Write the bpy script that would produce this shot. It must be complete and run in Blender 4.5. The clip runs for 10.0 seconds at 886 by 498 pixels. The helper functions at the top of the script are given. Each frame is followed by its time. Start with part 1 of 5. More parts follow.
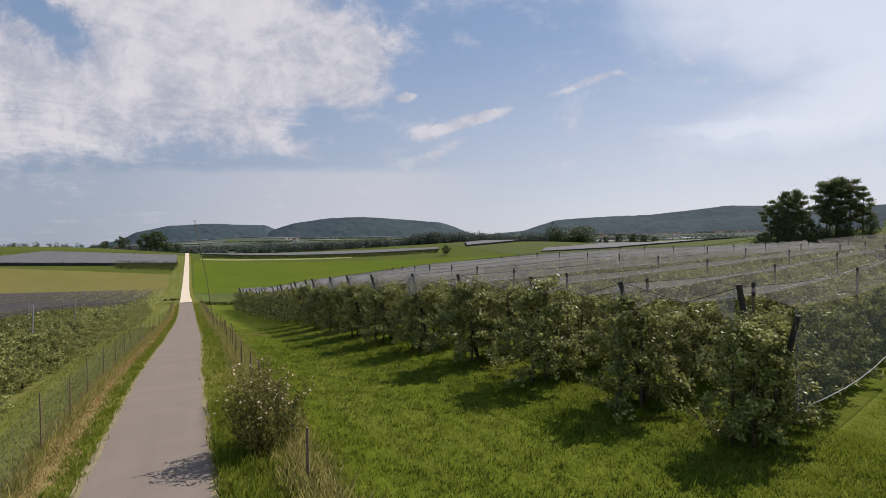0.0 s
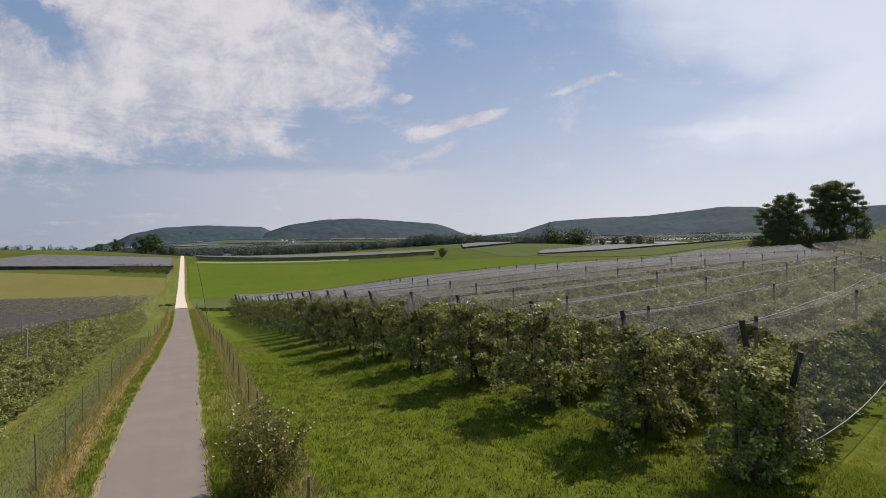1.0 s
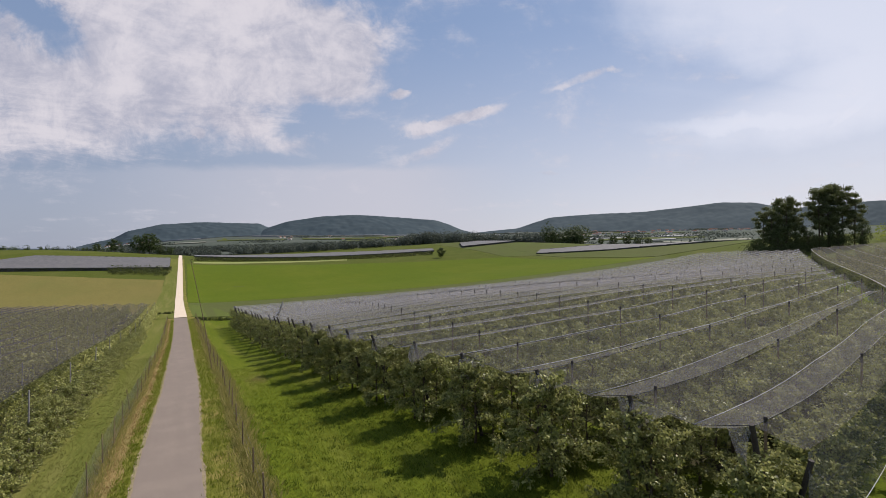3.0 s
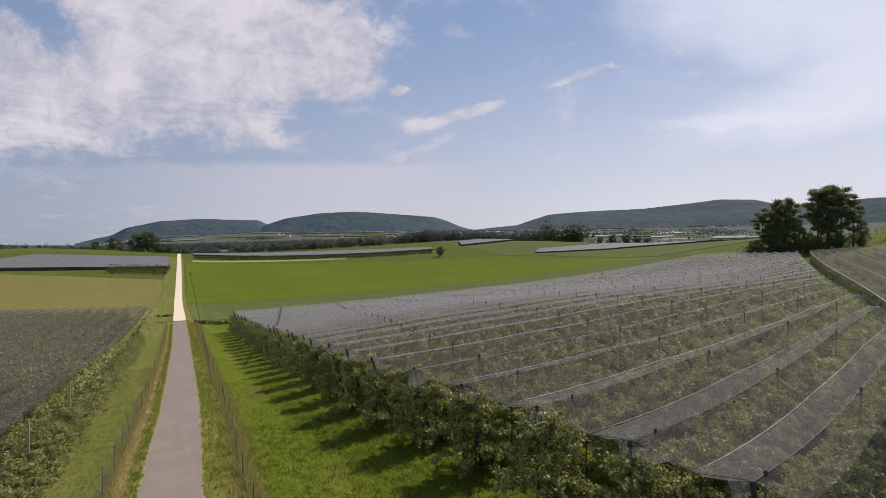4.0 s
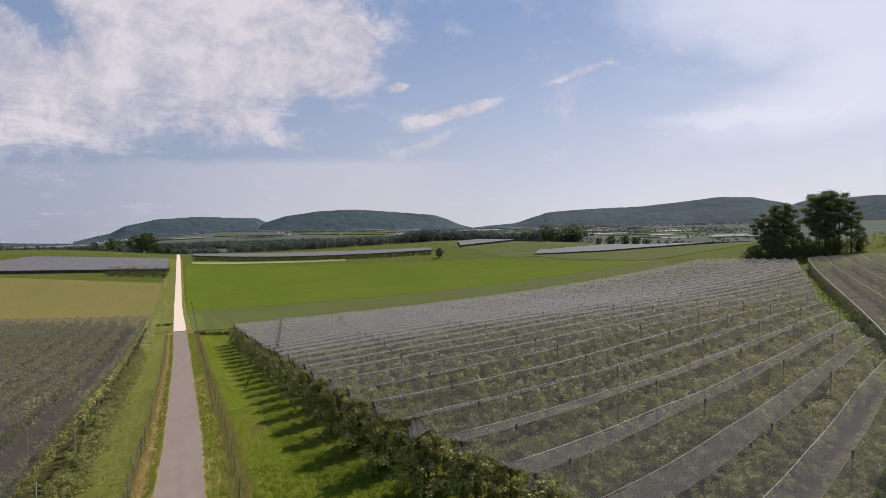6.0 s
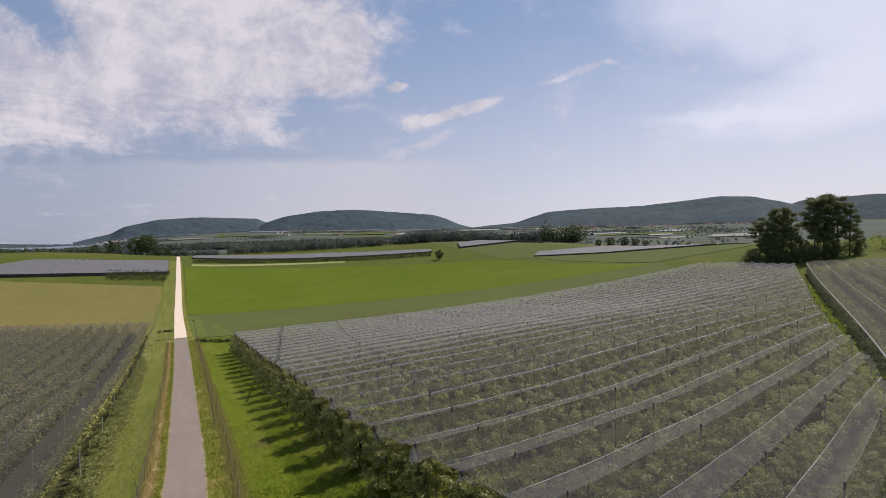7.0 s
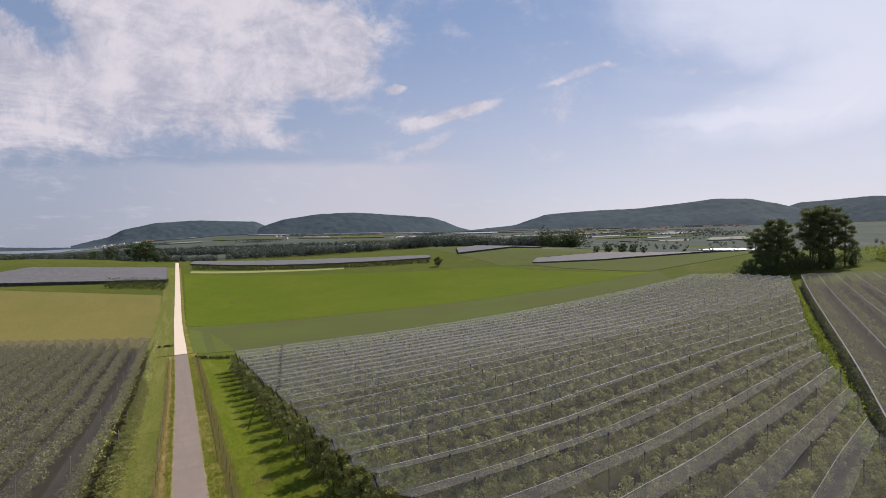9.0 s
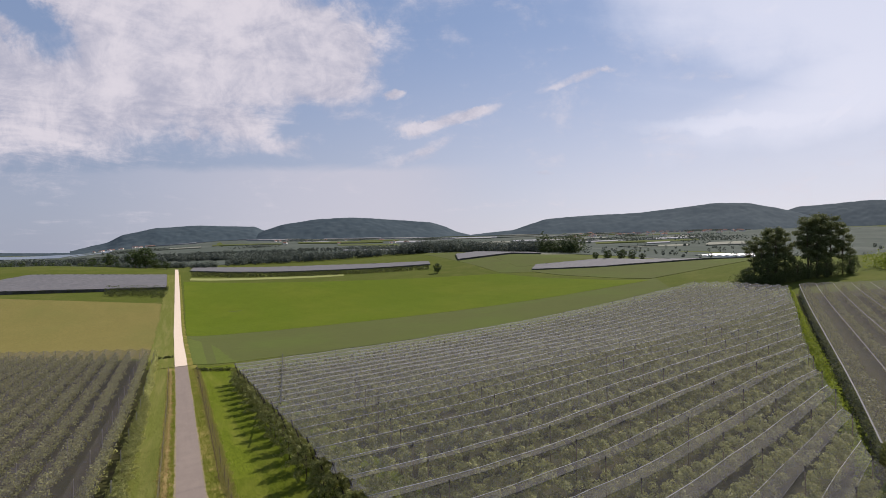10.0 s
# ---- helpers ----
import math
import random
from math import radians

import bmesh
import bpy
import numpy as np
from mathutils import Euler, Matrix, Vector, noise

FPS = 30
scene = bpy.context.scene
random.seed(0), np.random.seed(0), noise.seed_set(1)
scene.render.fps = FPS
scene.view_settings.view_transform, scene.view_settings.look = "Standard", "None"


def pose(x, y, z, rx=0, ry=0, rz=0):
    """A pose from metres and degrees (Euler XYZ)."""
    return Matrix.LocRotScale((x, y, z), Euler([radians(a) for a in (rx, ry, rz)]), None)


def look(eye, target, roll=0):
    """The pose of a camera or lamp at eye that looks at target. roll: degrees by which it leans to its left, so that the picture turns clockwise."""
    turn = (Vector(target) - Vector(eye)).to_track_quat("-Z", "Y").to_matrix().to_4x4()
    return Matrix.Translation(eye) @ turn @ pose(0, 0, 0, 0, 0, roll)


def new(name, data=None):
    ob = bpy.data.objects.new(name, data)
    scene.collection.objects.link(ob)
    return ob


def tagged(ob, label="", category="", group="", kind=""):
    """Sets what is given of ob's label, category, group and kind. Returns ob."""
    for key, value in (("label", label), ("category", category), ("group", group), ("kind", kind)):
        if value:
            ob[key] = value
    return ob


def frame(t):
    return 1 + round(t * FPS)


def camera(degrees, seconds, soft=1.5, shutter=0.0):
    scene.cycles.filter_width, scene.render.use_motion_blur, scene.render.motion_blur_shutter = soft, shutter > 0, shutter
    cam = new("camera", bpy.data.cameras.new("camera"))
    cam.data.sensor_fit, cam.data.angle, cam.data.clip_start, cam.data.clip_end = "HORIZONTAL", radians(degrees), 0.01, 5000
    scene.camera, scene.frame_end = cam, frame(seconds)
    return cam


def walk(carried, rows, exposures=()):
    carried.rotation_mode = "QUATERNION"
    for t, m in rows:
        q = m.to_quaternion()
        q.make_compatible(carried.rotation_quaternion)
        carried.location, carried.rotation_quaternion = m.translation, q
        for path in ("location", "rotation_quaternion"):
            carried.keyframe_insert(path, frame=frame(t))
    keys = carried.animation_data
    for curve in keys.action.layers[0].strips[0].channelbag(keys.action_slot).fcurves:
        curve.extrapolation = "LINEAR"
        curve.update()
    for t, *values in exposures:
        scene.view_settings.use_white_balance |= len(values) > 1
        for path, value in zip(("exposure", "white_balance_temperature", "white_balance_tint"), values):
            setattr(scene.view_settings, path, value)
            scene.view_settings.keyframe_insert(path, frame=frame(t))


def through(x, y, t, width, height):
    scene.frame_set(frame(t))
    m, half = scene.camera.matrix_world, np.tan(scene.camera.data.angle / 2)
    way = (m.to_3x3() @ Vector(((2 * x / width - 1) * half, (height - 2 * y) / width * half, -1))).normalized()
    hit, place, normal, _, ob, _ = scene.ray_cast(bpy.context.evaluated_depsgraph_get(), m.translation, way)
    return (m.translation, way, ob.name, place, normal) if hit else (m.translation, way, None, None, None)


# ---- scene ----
import functools

cam = camera(86.6, 10.0, 0.75)
PATH = [
    (0, (-0.319, 0.371, 5.042), (0.631, 2.131, 5.041), -0.3),
    (0.5, (-0.331, 0.454, 5.545), (0.631, 2.207, 5.547), -0.4),
    (1, (-0.401, 0.567, 6.155), (0.563, 2.319, 6.159), -0.4),
    (1.5, (-0.467, 0.684, 6.902), (0.499, 2.435, 6.903), -0.3),
    (2, (-0.509, 0.746, 7.742), (0.458, 2.497, 7.74), -0.4),
    (2.5, (-0.559, 0.789, 8.69), (0.409, 2.539, 8.683), -0.5),
    (4, (-0.61, 0.905, 11.596), (0.364, 2.652, 11.568), -0.5),
    (4.5, (-0.601, 0.874, 12.489), (0.373, 2.62, 12.456), -0.5),
    (5, (-0.693, 0.759, 13.402), (0.283, 2.504, 13.367), -0.5),
    (5.5, (-0.727, 0.713, 14.28), (0.249, 2.458, 14.242), -0.5),
    (7, (-0.98, 0.201, 17.216), (-0.002, 1.946, 17.175), -0.7),
    (7.5, (-1.049, -0.019, 18.203), (-0.072, 1.726, 18.163), -0.7),
    (8, (-1.157, -0.241, 19.215), (-0.179, 1.503, 19.175), -0.8),
    (8.5, (-1.325, -0.535, 20.26), (-0.345, 1.208, 20.222), -0.8),
    (9, (-1.417, -0.844, 21.293), (-0.434, 0.898, 21.261), -0.8),
    (9.5, (-1.587, -1.183, 22.42), (-0.602, 0.557, 22.397), -0.9),
    (10, (-1.719, -1.473, 23.325), (-0.734, 0.267, 23.312), -0.9),
]
walk(cam, [(t, look(eye, target, roll)) for t, eye, target, roll in PATH], ((0, 0.36, 6380, 10), (2, 0.36, 6380, 12), (5, 0.37, 6380, 14), (10, 0.37, 6380, 15.5)))

# ---------------------------------------------------------------- light
SUN_EL, SUN_AZ = 47.0, 14.0     # degrees above the horizon; degrees from +x towards +y
sun_dir = Vector((math.cos(radians(SUN_EL)) * math.cos(radians(SUN_AZ)), math.cos(radians(SUN_EL)) * math.sin(radians(SUN_AZ)), math.sin(radians(SUN_EL))))
sun_data = bpy.data.lights.new("sun", "SUN")
sun_data.energy, sun_data.angle, sun_data.color = 4.5, radians(0.6), (1.0, 0.92, 0.80)
sun = new("sun", sun_data)
sun.matrix_world = look(sun_dir * 100, (0, 0, 0))
scene.cycles.transparent_max_bounces = 24


class Nodes:
    """Short hand for building node trees."""

    def __init__(self, tree):
        self.tree = tree
        tree.nodes.clear()

    def add(self, kind, ins=None, **props):
        n = self.tree.nodes.new(kind)
        for key, value in props.items():
            setattr(n, key, value)
        for key, value in (ins or {}).items():
            self.put(n.inputs[key], value)
        return n

    def put(self, socket, value):
        if isinstance(value, bpy.types.NodeSocket):
            self.tree.links.new(value, socket)
        elif isinstance(value, bpy.types.Node):
            self.tree.links.new(value.outputs[0], socket)
        else:
            socket.default_value = value

    def math(self, op, a, b=0.0, c=0.0):
        return self.add("ShaderNodeMath", {0: a, 1: b, 2: c}, operation=op).outputs[0]

    def step(self, x, lo, hi):
        return self.add("ShaderNodeMapRange", {0: x, 1: lo, 2: hi, 3: 0.0, 4: 1.0}, interpolation_type="SMOOTHSTEP").outputs[0]

    def noise(self, vec, scale, detail=4.0, rough=0.55, warp=0.0):
        return self.add("ShaderNodeTexNoise", {"Vector": vec, "Scale": scale, "Detail": detail, "Roughness": rough, "Distortion": warp}).outputs[0]

    def mix(self, fac, a, b, blend="MIX"):
        return self.add("ShaderNodeMix", {0: fac, 6: a, 7: b}, data_type="RGBA", blend_type=blend).outputs[2]


def rgb(r, g, b):
    return (r, g, b, 1.0)


# sky: clear-sky model, with a bank of broken cloud, thin streaks and a milky horizon
world = bpy.data.worlds.new("sky")
scene.world = world
world.use_nodes = True
N = Nodes(world.node_tree)
coord = N.add("ShaderNodeTexCoord").outputs["Generated"]
sky = N.add("ShaderNodeTexSky", sky_type="NISHITA", sun_disc=False, sun_elevation=radians(SUN_EL), sun_rotation=radians(90 - SUN_AZ),
            altitude=400.0, air_density=1.0, dust_density=0.7, ozone_density=1.4)
FWD, RGT = (0.475, 0.88, 0.0), (0.88, -0.475, 0.0)
ahead = N.add("ShaderNodeVectorMath", {0: coord, 1: FWD}, operation="DOT_PRODUCT").outputs["Value"]
side = N.add("ShaderNodeVectorMath", {0: coord, 1: RGT}, operation="DOT_PRODUCT").outputs["Value"]
height = N.add("ShaderNodeSeparateXYZ", {0: coord}).outputs[2]
safe = N.math("MAXIMUM", ahead, 0.15)
U, V = N.math("DIVIDE", side, safe), N.math("DIVIDE", height, safe)
layer = N.math("ADD", N.math("MAXIMUM", height, 0.0), 0.16)
plane = N.add("ShaderNodeVectorMath", {0: coord, 1: N.add("ShaderNodeCombineXYZ", {0: layer, 1: layer, 2: layer}).outputs[0]}, operation="DIVIDE").outputs[0]
screen = N.add("ShaderNodeCombineXYZ", {0: U, 1: V, 2: 0.0}).outputs[0]
wob = N.math("SUBTRACT", N.noise(screen, 7.0, 5.0, 0.6), 0.5)
U2, V2 = N.math("MULTIPLY_ADD", wob, 0.16, U), N.math("MULTIPLY_ADD", wob, 0.10, V)
wisps = N.math("SUBTRACT", N.noise(screen, 17.0, 6.0, 0.65), 0.5)
U3, V3 = N.math("MULTIPLY_ADD", wisps, 0.10, U), N.math("MULTIPLY_ADD", wisps, 0.055, V)


def blob(u, v, ru, rv, turn=0.0, soft=1.0, fine_rim=False):
    """A soft-edged oval of cloud, 1 in the middle and 0 at its rim."""
    a = radians(turn)
    du, dv = N.math("SUBTRACT", U3 if fine_rim else U2, u), N.math("SUBTRACT", V3 if fine_rim else V2, v)
    p = N.math("ADD", N.math("MULTIPLY", du, math.cos(a) / ru), N.math("MULTIPLY", dv, math.sin(a) / ru))
    q = N.math("ADD", N.math("MULTIPLY", du, -math.sin(a) / rv), N.math("MULTIPLY", dv, math.cos(a) / rv))
    r = N.math("ADD", N.math("MULTIPLY", p, p), N.math("MULTIPLY", q, q))
    return N.math("MULTIPLY", N.math("MAXIMUM", N.math("SUBTRACT", 1.0, r), 0.0), soft)


def total(*some):
    out = some[0]
    for one in some[1:]:
        out = N.math("ADD", out, one)
    return out


billow = N.noise(plane, 2.2, 9.0, 0.66, 0.5)
fine = N.noise(screen, 13.0, 8.0, 0.68, 0.35)
wisp = N.noise(N.add("ShaderNodeMapping", {0: screen, 2: (0, 0, -0.45), 3: (1.0, 2.6, 1.0)}).outputs[0], 5.0, 9.0, 0.62, 0.6)
puff = total(N.math("MULTIPLY", billow, 0.46), N.math("MULTIPLY", fine, 0.30), N.math("MULTIPLY", wisp, 0.24))
bank = total(blob(-0.56, 0.47, 0.52, 0.27, -10, 1.0), blob(-0.90, 0.32, 0.50, 0.20, 0, 0.75), blob(-0.22, 0.40, 0.13, 0.15, 30, 0.75),
             blob(-0.36, 0.245, 0.14, 0.05, -18, 0.45), blob(-0.09, 0.315, 0.022, 0.013, 0, 0.75), blob(-0.51, 0.238, 0.024, 0.012, 0, 0.6))
hole = total(blob(-0.82, 0.46, 0.17, 0.06, -42, 0.95), blob(-0.27, 0.27, 0.16, 0.035, 20, 0.3))
bank = N.math("SUBTRACT", bank, hole)
streaks = total(blob(-0.035, 0.247, 0.062, 0.022, 6, 1.0, True), blob(0.04, 0.268, 0.085, 0.017, 17, 0.95, True), blob(0.115, 0.288, 0.065, 0.016, 20, 0.85, True), blob(0.155, 0.318, 0.05, 0.010, 8, 0.5, True),
                blob(0.00, 0.213, 0.055, 0.016, 22, 0.6, True), blob(-0.065, 0.183, 0.10, 0.022, 12, 0.6, True), blob(0.32, 0.358, 0.075, 0.013, 19, 0.75, True), blob(0.385, 0.372, 0.03, 0.011, 10, 0.7, True),
                blob(0.25, 0.332, 0.06, 0.012, 12, 0.4, True), blob(0.23, 0.148, 0.035, 0.009, 0, 0.55, True), blob(-0.24, 0.150, 0.05, 0.010, 5, 0.4, True))
cirrus = N.noise(N.add("ShaderNodeMapping", {0: screen, 2: (0, 0, 0.16), 3: (1.0, 4.0, 1.0)}).outputs[0], 2.0, 7.0, 0.58, 0.5)
veil = total(blob(0.98, 0.33, 0.62, 0.09, 14, 0.85), blob(0.95, 0.60, 0.75, 0.26, 3, 1.5), blob(1.10, 0.45, 0.80, 0.50, 0, 0.5), blob(0.60, 0.255, 0.30, 0.02, 3, 0.45), blob(0.90, 0.29, 0.07, 0.010, 38, 0.6))
cover = N.math("MULTIPLY", N.step(N.math("MULTIPLY_ADD", puff, 2.9, N.math("SUBTRACT", bank, 1.46)), 0.0, 0.80), 0.97)
cover = N.math("MAXIMUM", cover, N.math("MULTIPLY", N.step(N.math("MULTIPLY_ADD", total(N.math("MULTIPLY", wisp, 0.5), N.math("MULTIPLY", fine, 0.5)), 2.1, N.math("SUBTRACT", streaks, 1.2)), 0.0, 0.95), 0.92))
thin = N.math("MULTIPLY", N.math("MULTIPLY", N.step(N.math("MULTIPLY_ADD", cirrus, 0.9, N.math("SUBTRACT", veil, 0.42)), 0.0, 1.5), N.step(ahead, 0.10, 0.30)), 0.62)
# low bank of thin pale cloud over the far hills, with an uneven upper rim
rim = total(N.math("MULTIPLY", N.math("SUBTRACT", wisp, 0.5), 0.035), 0.172)
low = N.math("MULTIPLY", N.step(N.math("SUBTRACT", rim, V), -0.008, 0.014), N.step(U, 0.20, -0.12))
low = N.math("MULTIPLY", N.math("MULTIPLY", low, N.step(ahead, 0.10, 0.30)), N.math("MULTIPLY_ADD", N.step(U, -0.9, -0.1), 0.52, 0.14))
front = N.step(ahead, 0.10, 0.30)
behind = N.math("MULTIPLY", N.step(billow, 0.45, 0.75), N.math("SUBTRACT", 1.0, front))
cover = N.math("MAXIMUM", N.math("MULTIPLY", cover, front), behind)
tone = N.step(total(N.math("MULTIPLY", billow, 0.75), N.math("MULTIPLY", fine, 0.65)), 0.50, 0.88)
cloud = N.mix(tone, rgb(4.0, 4.1, 4.9), rgb(6.7, 6.4, 6.7))
haze = N.math("MULTIPLY", N.step(height, 0.50, -0.06), 0.85)
base = N.mix(haze, N.mix(0.60, sky.outputs[0], rgb(2.3, 3.2, 4.9)), N.mix(N.step(U, -0.9, 0.7), rgb(2.8, 3.15, 3.9), rgb(7.2, 7.0, 7.3)))
colour = N.mix(thin, N.mix(low, N.mix(cover, base, cloud), rgb(5.7, 5.6, 6.1)), rgb(8.0, 8.1, 8.7))
N.add("ShaderNodeOutputWorld", {0: N.add("ShaderNodeBackground", {0: colour, 1: 0.083})})

# ---------------------------------------------------------------- materials
MATS = {}


def material(name, build):
    if name not in MATS:
        m = bpy.data.materials.new(name)
        m.use_nodes = True
        n = Nodes(m.node_tree)
        n.add("ShaderNodeOutputMaterial", {0: build(n)})
        MATS[name] = m
    return MATS[name]


def surface(n, colour, rough=0.8, bump=None, strength=0.3, dist=0.02, spec=0.3, metal=0.0):
    ins = {"Base Color": colour, "Roughness": rough, "Specular IOR Level": spec, "Metallic": metal}
    if bump is not None:
        ins["Normal"] = n.add("ShaderNodeBump", {"Height": bump, "Strength": strength, "Distance": dist}).outputs[0]
    return n.add("ShaderNodeBsdfPrincipled", ins).outputs[0]


def ground_mat(name, dark, light, third, fine_scale, patch_scale, bump=0.4, stretch=(1, 1, 1)):
    """Earth, grass or crop: fine grain over broad patches, at real size."""
    def build(n):
        p = n.add("ShaderNodeNewGeometry").outputs["Position"]
        q = n.add("ShaderNodeMapping", {0: p, 3: stretch}).outputs[0]
        f = n.noise(q, fine_scale, 6.0, 0.7)
        b = n.noise(q, patch_scale, 5.0, 0.6)
        mid = n.noise(q, (fine_scale * patch_scale) ** 0.5, 4.0, 0.6)
        col = n.mix(n.step(f, 0.25, 0.75), dark, light)
        col = n.mix(n.math("MULTIPLY", n.step(b, 0.42, 0.72), 0.55), col, third)
        col = n.mix(n.math("MULTIPLY", n.step(mid, 0.35, 0.7), 0.35), col, dark)
        return surface(n, col, 0.95, f, bump, 0.05, 0.03)
    return material(name, build)


def plain_mat(name, a, b, scale=20.0, rough=0.8, bump=0.3, metal=0.0, spec=0.3):
    def build(n):
        p = n.add("ShaderNodeTexCoord").outputs["Object"]
        f = n.noise(p, scale, 5.0, 0.65)
        s = n.noise(p, scale * 0.13, 3.0, 0.6)
        col = n.mix(n.step(f, 0.3, 0.7), a, b)
        col = n.mix(n.math("MULTIPLY", n.step(s, 0.4, 0.7), 0.4), col, a)
        return surface(n, col, rough, f, bump, 0.01, spec, metal)
    return material(name, build)


def leaf_mat(name, a, b, c, gloss=0.45, through=0.35, swath=None, spec=0.16):
    """Leaves or blades, each with its own tint; a swath colour lies in long mown stripes that run north."""
    def build(n):
        r = n.add("ShaderNodeNewGeometry").outputs["Random Per Island"]
        o = n.add("ShaderNodeObjectInfo").outputs["Random"]
        col = n.mix(n.step(r, 0.1, 0.6), a, b)
        col = n.mix(n.math("MULTIPLY", n.step(r, 0.75, 1.0), 0.8), col, c)
        col = n.mix(n.math("MULTIPLY", o, 0.25), col, a)
        if swath:
            p = n.add("ShaderNodeNewGeometry").outputs["Position"]
            stripe = n.noise(n.add("ShaderNodeMapping", {0: p, 3: (0.9, 0.03, 0.0)}).outputs[0], 1.0, 4.0, 0.6)
            patch = n.noise(p, 0.45, 4.0, 0.6)
            col = n.mix(n.math("MULTIPLY", n.step(stripe, 0.42, 0.66), 0.75), col, swath)
            col = n.mix(n.math("MULTIPLY", n.step(patch, 0.5, 0.75), 0.55), col, a)
        s = surface(n, col, gloss, None, spec=spec)
        t = n.add("ShaderNodeBsdfTranslucent", {0: n.mix(0.5, col, c)}).outputs[0]
        return n.add("ShaderNodeMixShader", {0: through, 1: s, 2: t}).outputs[0]
    return material(name, build)


def net_mat(name, colour, cover, sheen):
    """Knitted netting: mostly holes, with threads that catch the sky at a slant."""
    def build(n):
        p = n.add("ShaderNodeNewGeometry").outputs["Position"]
        f = n.noise(n.add("ShaderNodeMapping", {0: p, 3: (0.5, 3.0, 1.0)}).outputs[0], 1.6, 5.0, 0.65)
        c = n.math("MULTIPLY_ADD", n.math("SUBTRACT", f, 0.5), cover * 0.9, cover)
        thread = n.add("ShaderNodeMixShader", {0: 0.45, 1: n.add("ShaderNodeBsdfDiffuse", {0: colour}).outputs[0],
                                                2: n.add("ShaderNodeBsdfTranslucent", {0: colour}).outputs[0]}).outputs[0]
        body = n.add("ShaderNodeMixShader", {0: c, 1: n.add("ShaderNodeBsdfTransparent").outputs[0], 2: thread}).outputs[0]
        slant = n.add("ShaderNodeLayerWeight", {0: 0.5}).outputs["Facing"]
        shine = n.math("MULTIPLY", n.math("POWER", slant, 4.0), sheen)
        gloss = n.add("ShaderNodeBsdfGlossy", {0: colour, 1: 0.9}).outputs[0]
        return n.add("ShaderNodeMixShader", {0: shine, 1: body, 2: gloss}).outputs[0]
    return material(name, build)


GRASS = ground_mat("mown_grass", rgb(0.050, 0.070, 0.006), rgb(0.118, 0.145, 0.013), rgb(0.140, 0.142, 0.028), 7.0, 0.35, 0.8, (1, 0.12, 1))
MEADOW = ground_mat("meadow_grass", rgb(0.047, 0.062, 0.010), rgb(0.090, 0.106, 0.020), rgb(0.112, 0.112, 0.032), 5.0, 0.06)
VERGE = ground_mat("rough_verge", rgb(0.077, 0.086, 0.013), rgb(0.162, 0.162, 0.032), rgb(0.306, 0.225, 0.090), 7.0, 0.35)
FIELD_GREEN = ground_mat("bright_green_crop", rgb(0.060, 0.088, 0.007), rgb(0.094, 0.124, 0.010), rgb(0.112, 0.124, 0.015), 1.2, 0.018, 0.6, (1, 0.5, 1))
FIELD_BLUE = ground_mat("blue_green_crop", rgb(0.066, 0.077, 0.025), rgb(0.092, 0.103, 0.034), rgb(0.082, 0.111, 0.026), 2.0, 0.03, 0.3)
CROP_CORNER = ground_mat("pale_young_crop", rgb(0.070, 0.092, 0.022), rgb(0.105, 0.125, 0.032), rgb(0.082, 0.105, 0.026), 2.0, 0.08, 0.3)
FIELD_DRY = ground_mat("ripening_cereal", rgb(0.122, 0.108, 0.034), rgb(0.176, 0.152, 0.050), rgb(0.108, 0.116, 0.032), 1.5, 0.022, 0.6, (1, 0.35, 1))
FIELD_PALE = ground_mat("pale_cut_grass", rgb(0.176, 0.192, 0.072), rgb(0.256, 0.264, 0.104), rgb(0.208, 0.232, 0.072), 2.0, 0.03, 0.3)
PALE_GRASS = ground_mat("dry_mown_grass", rgb(0.078, 0.092, 0.018), rgb(0.140, 0.150, 0.036), rgb(0.190, 0.170, 0.065), 7.0, 0.6, 0.4, (1, 0.05, 1))
DRY = ground_mat("cut_straw", rgb(0.115, 0.105, 0.030), rgb(0.27, 0.195, 0.085), rgb(0.36, 0.25, 0.12), 9.0, 0.5, 0.8)
# alley tones darkened: the shade between the tree rows is put into the colour
SHADED_ALLEY = ground_mat("shaded_orchard_alley", rgb(0.034, 0.036, 0.014), rgb(0.062, 0.062, 0.026), rgb(0.075, 0.062, 0.040), 4.0, 0.2)
# farmland tones greyed and blued: the haze of distance is in the colour
HAZED_PLAIN = ground_mat("far_farmland", rgb(0.056, 0.070, 0.058), rgb(0.080, 0.092, 0.074), rgb(0.120, 0.125, 0.112), 0.03, 0.006, 0.1)
SOIL = ground_mat("bare_track", rgb(0.180, 0.144, 0.090), rgb(0.306, 0.252, 0.171), rgb(0.144, 0.144, 0.054), 8.0, 0.4)


def asphalt(n):
    p = n.add("ShaderNodeNewGeometry").outputs["Position"]
    f, b = n.noise(p, 60.0, 4.0, 0.7), n.noise(p, 0.5, 5.0, 0.6)
    lane = n.noise(n.add("ShaderNodeMapping", {0: p, 3: (1.6, 0.05, 1.0)}).outputs[0], 1.0, 3.0, 0.5)
    col = n.mix(n.step(f, 0.25, 0.8), rgb(0.150, 0.122, 0.103), rgb(0.230, 0.190, 0.164))
    col = n.mix(n.math("MULTIPLY", n.step(b, 0.4, 0.75), 0.35), col, rgb(0.25, 0.206, 0.172))
    col = n.mix(n.math("MULTIPLY", n.step(lane, 0.45, 0.7), 0.3), col, rgb(0.158, 0.130, 0.112))
    return surface(n, col, 0.9, f, 0.25, 0.006, 0.12)


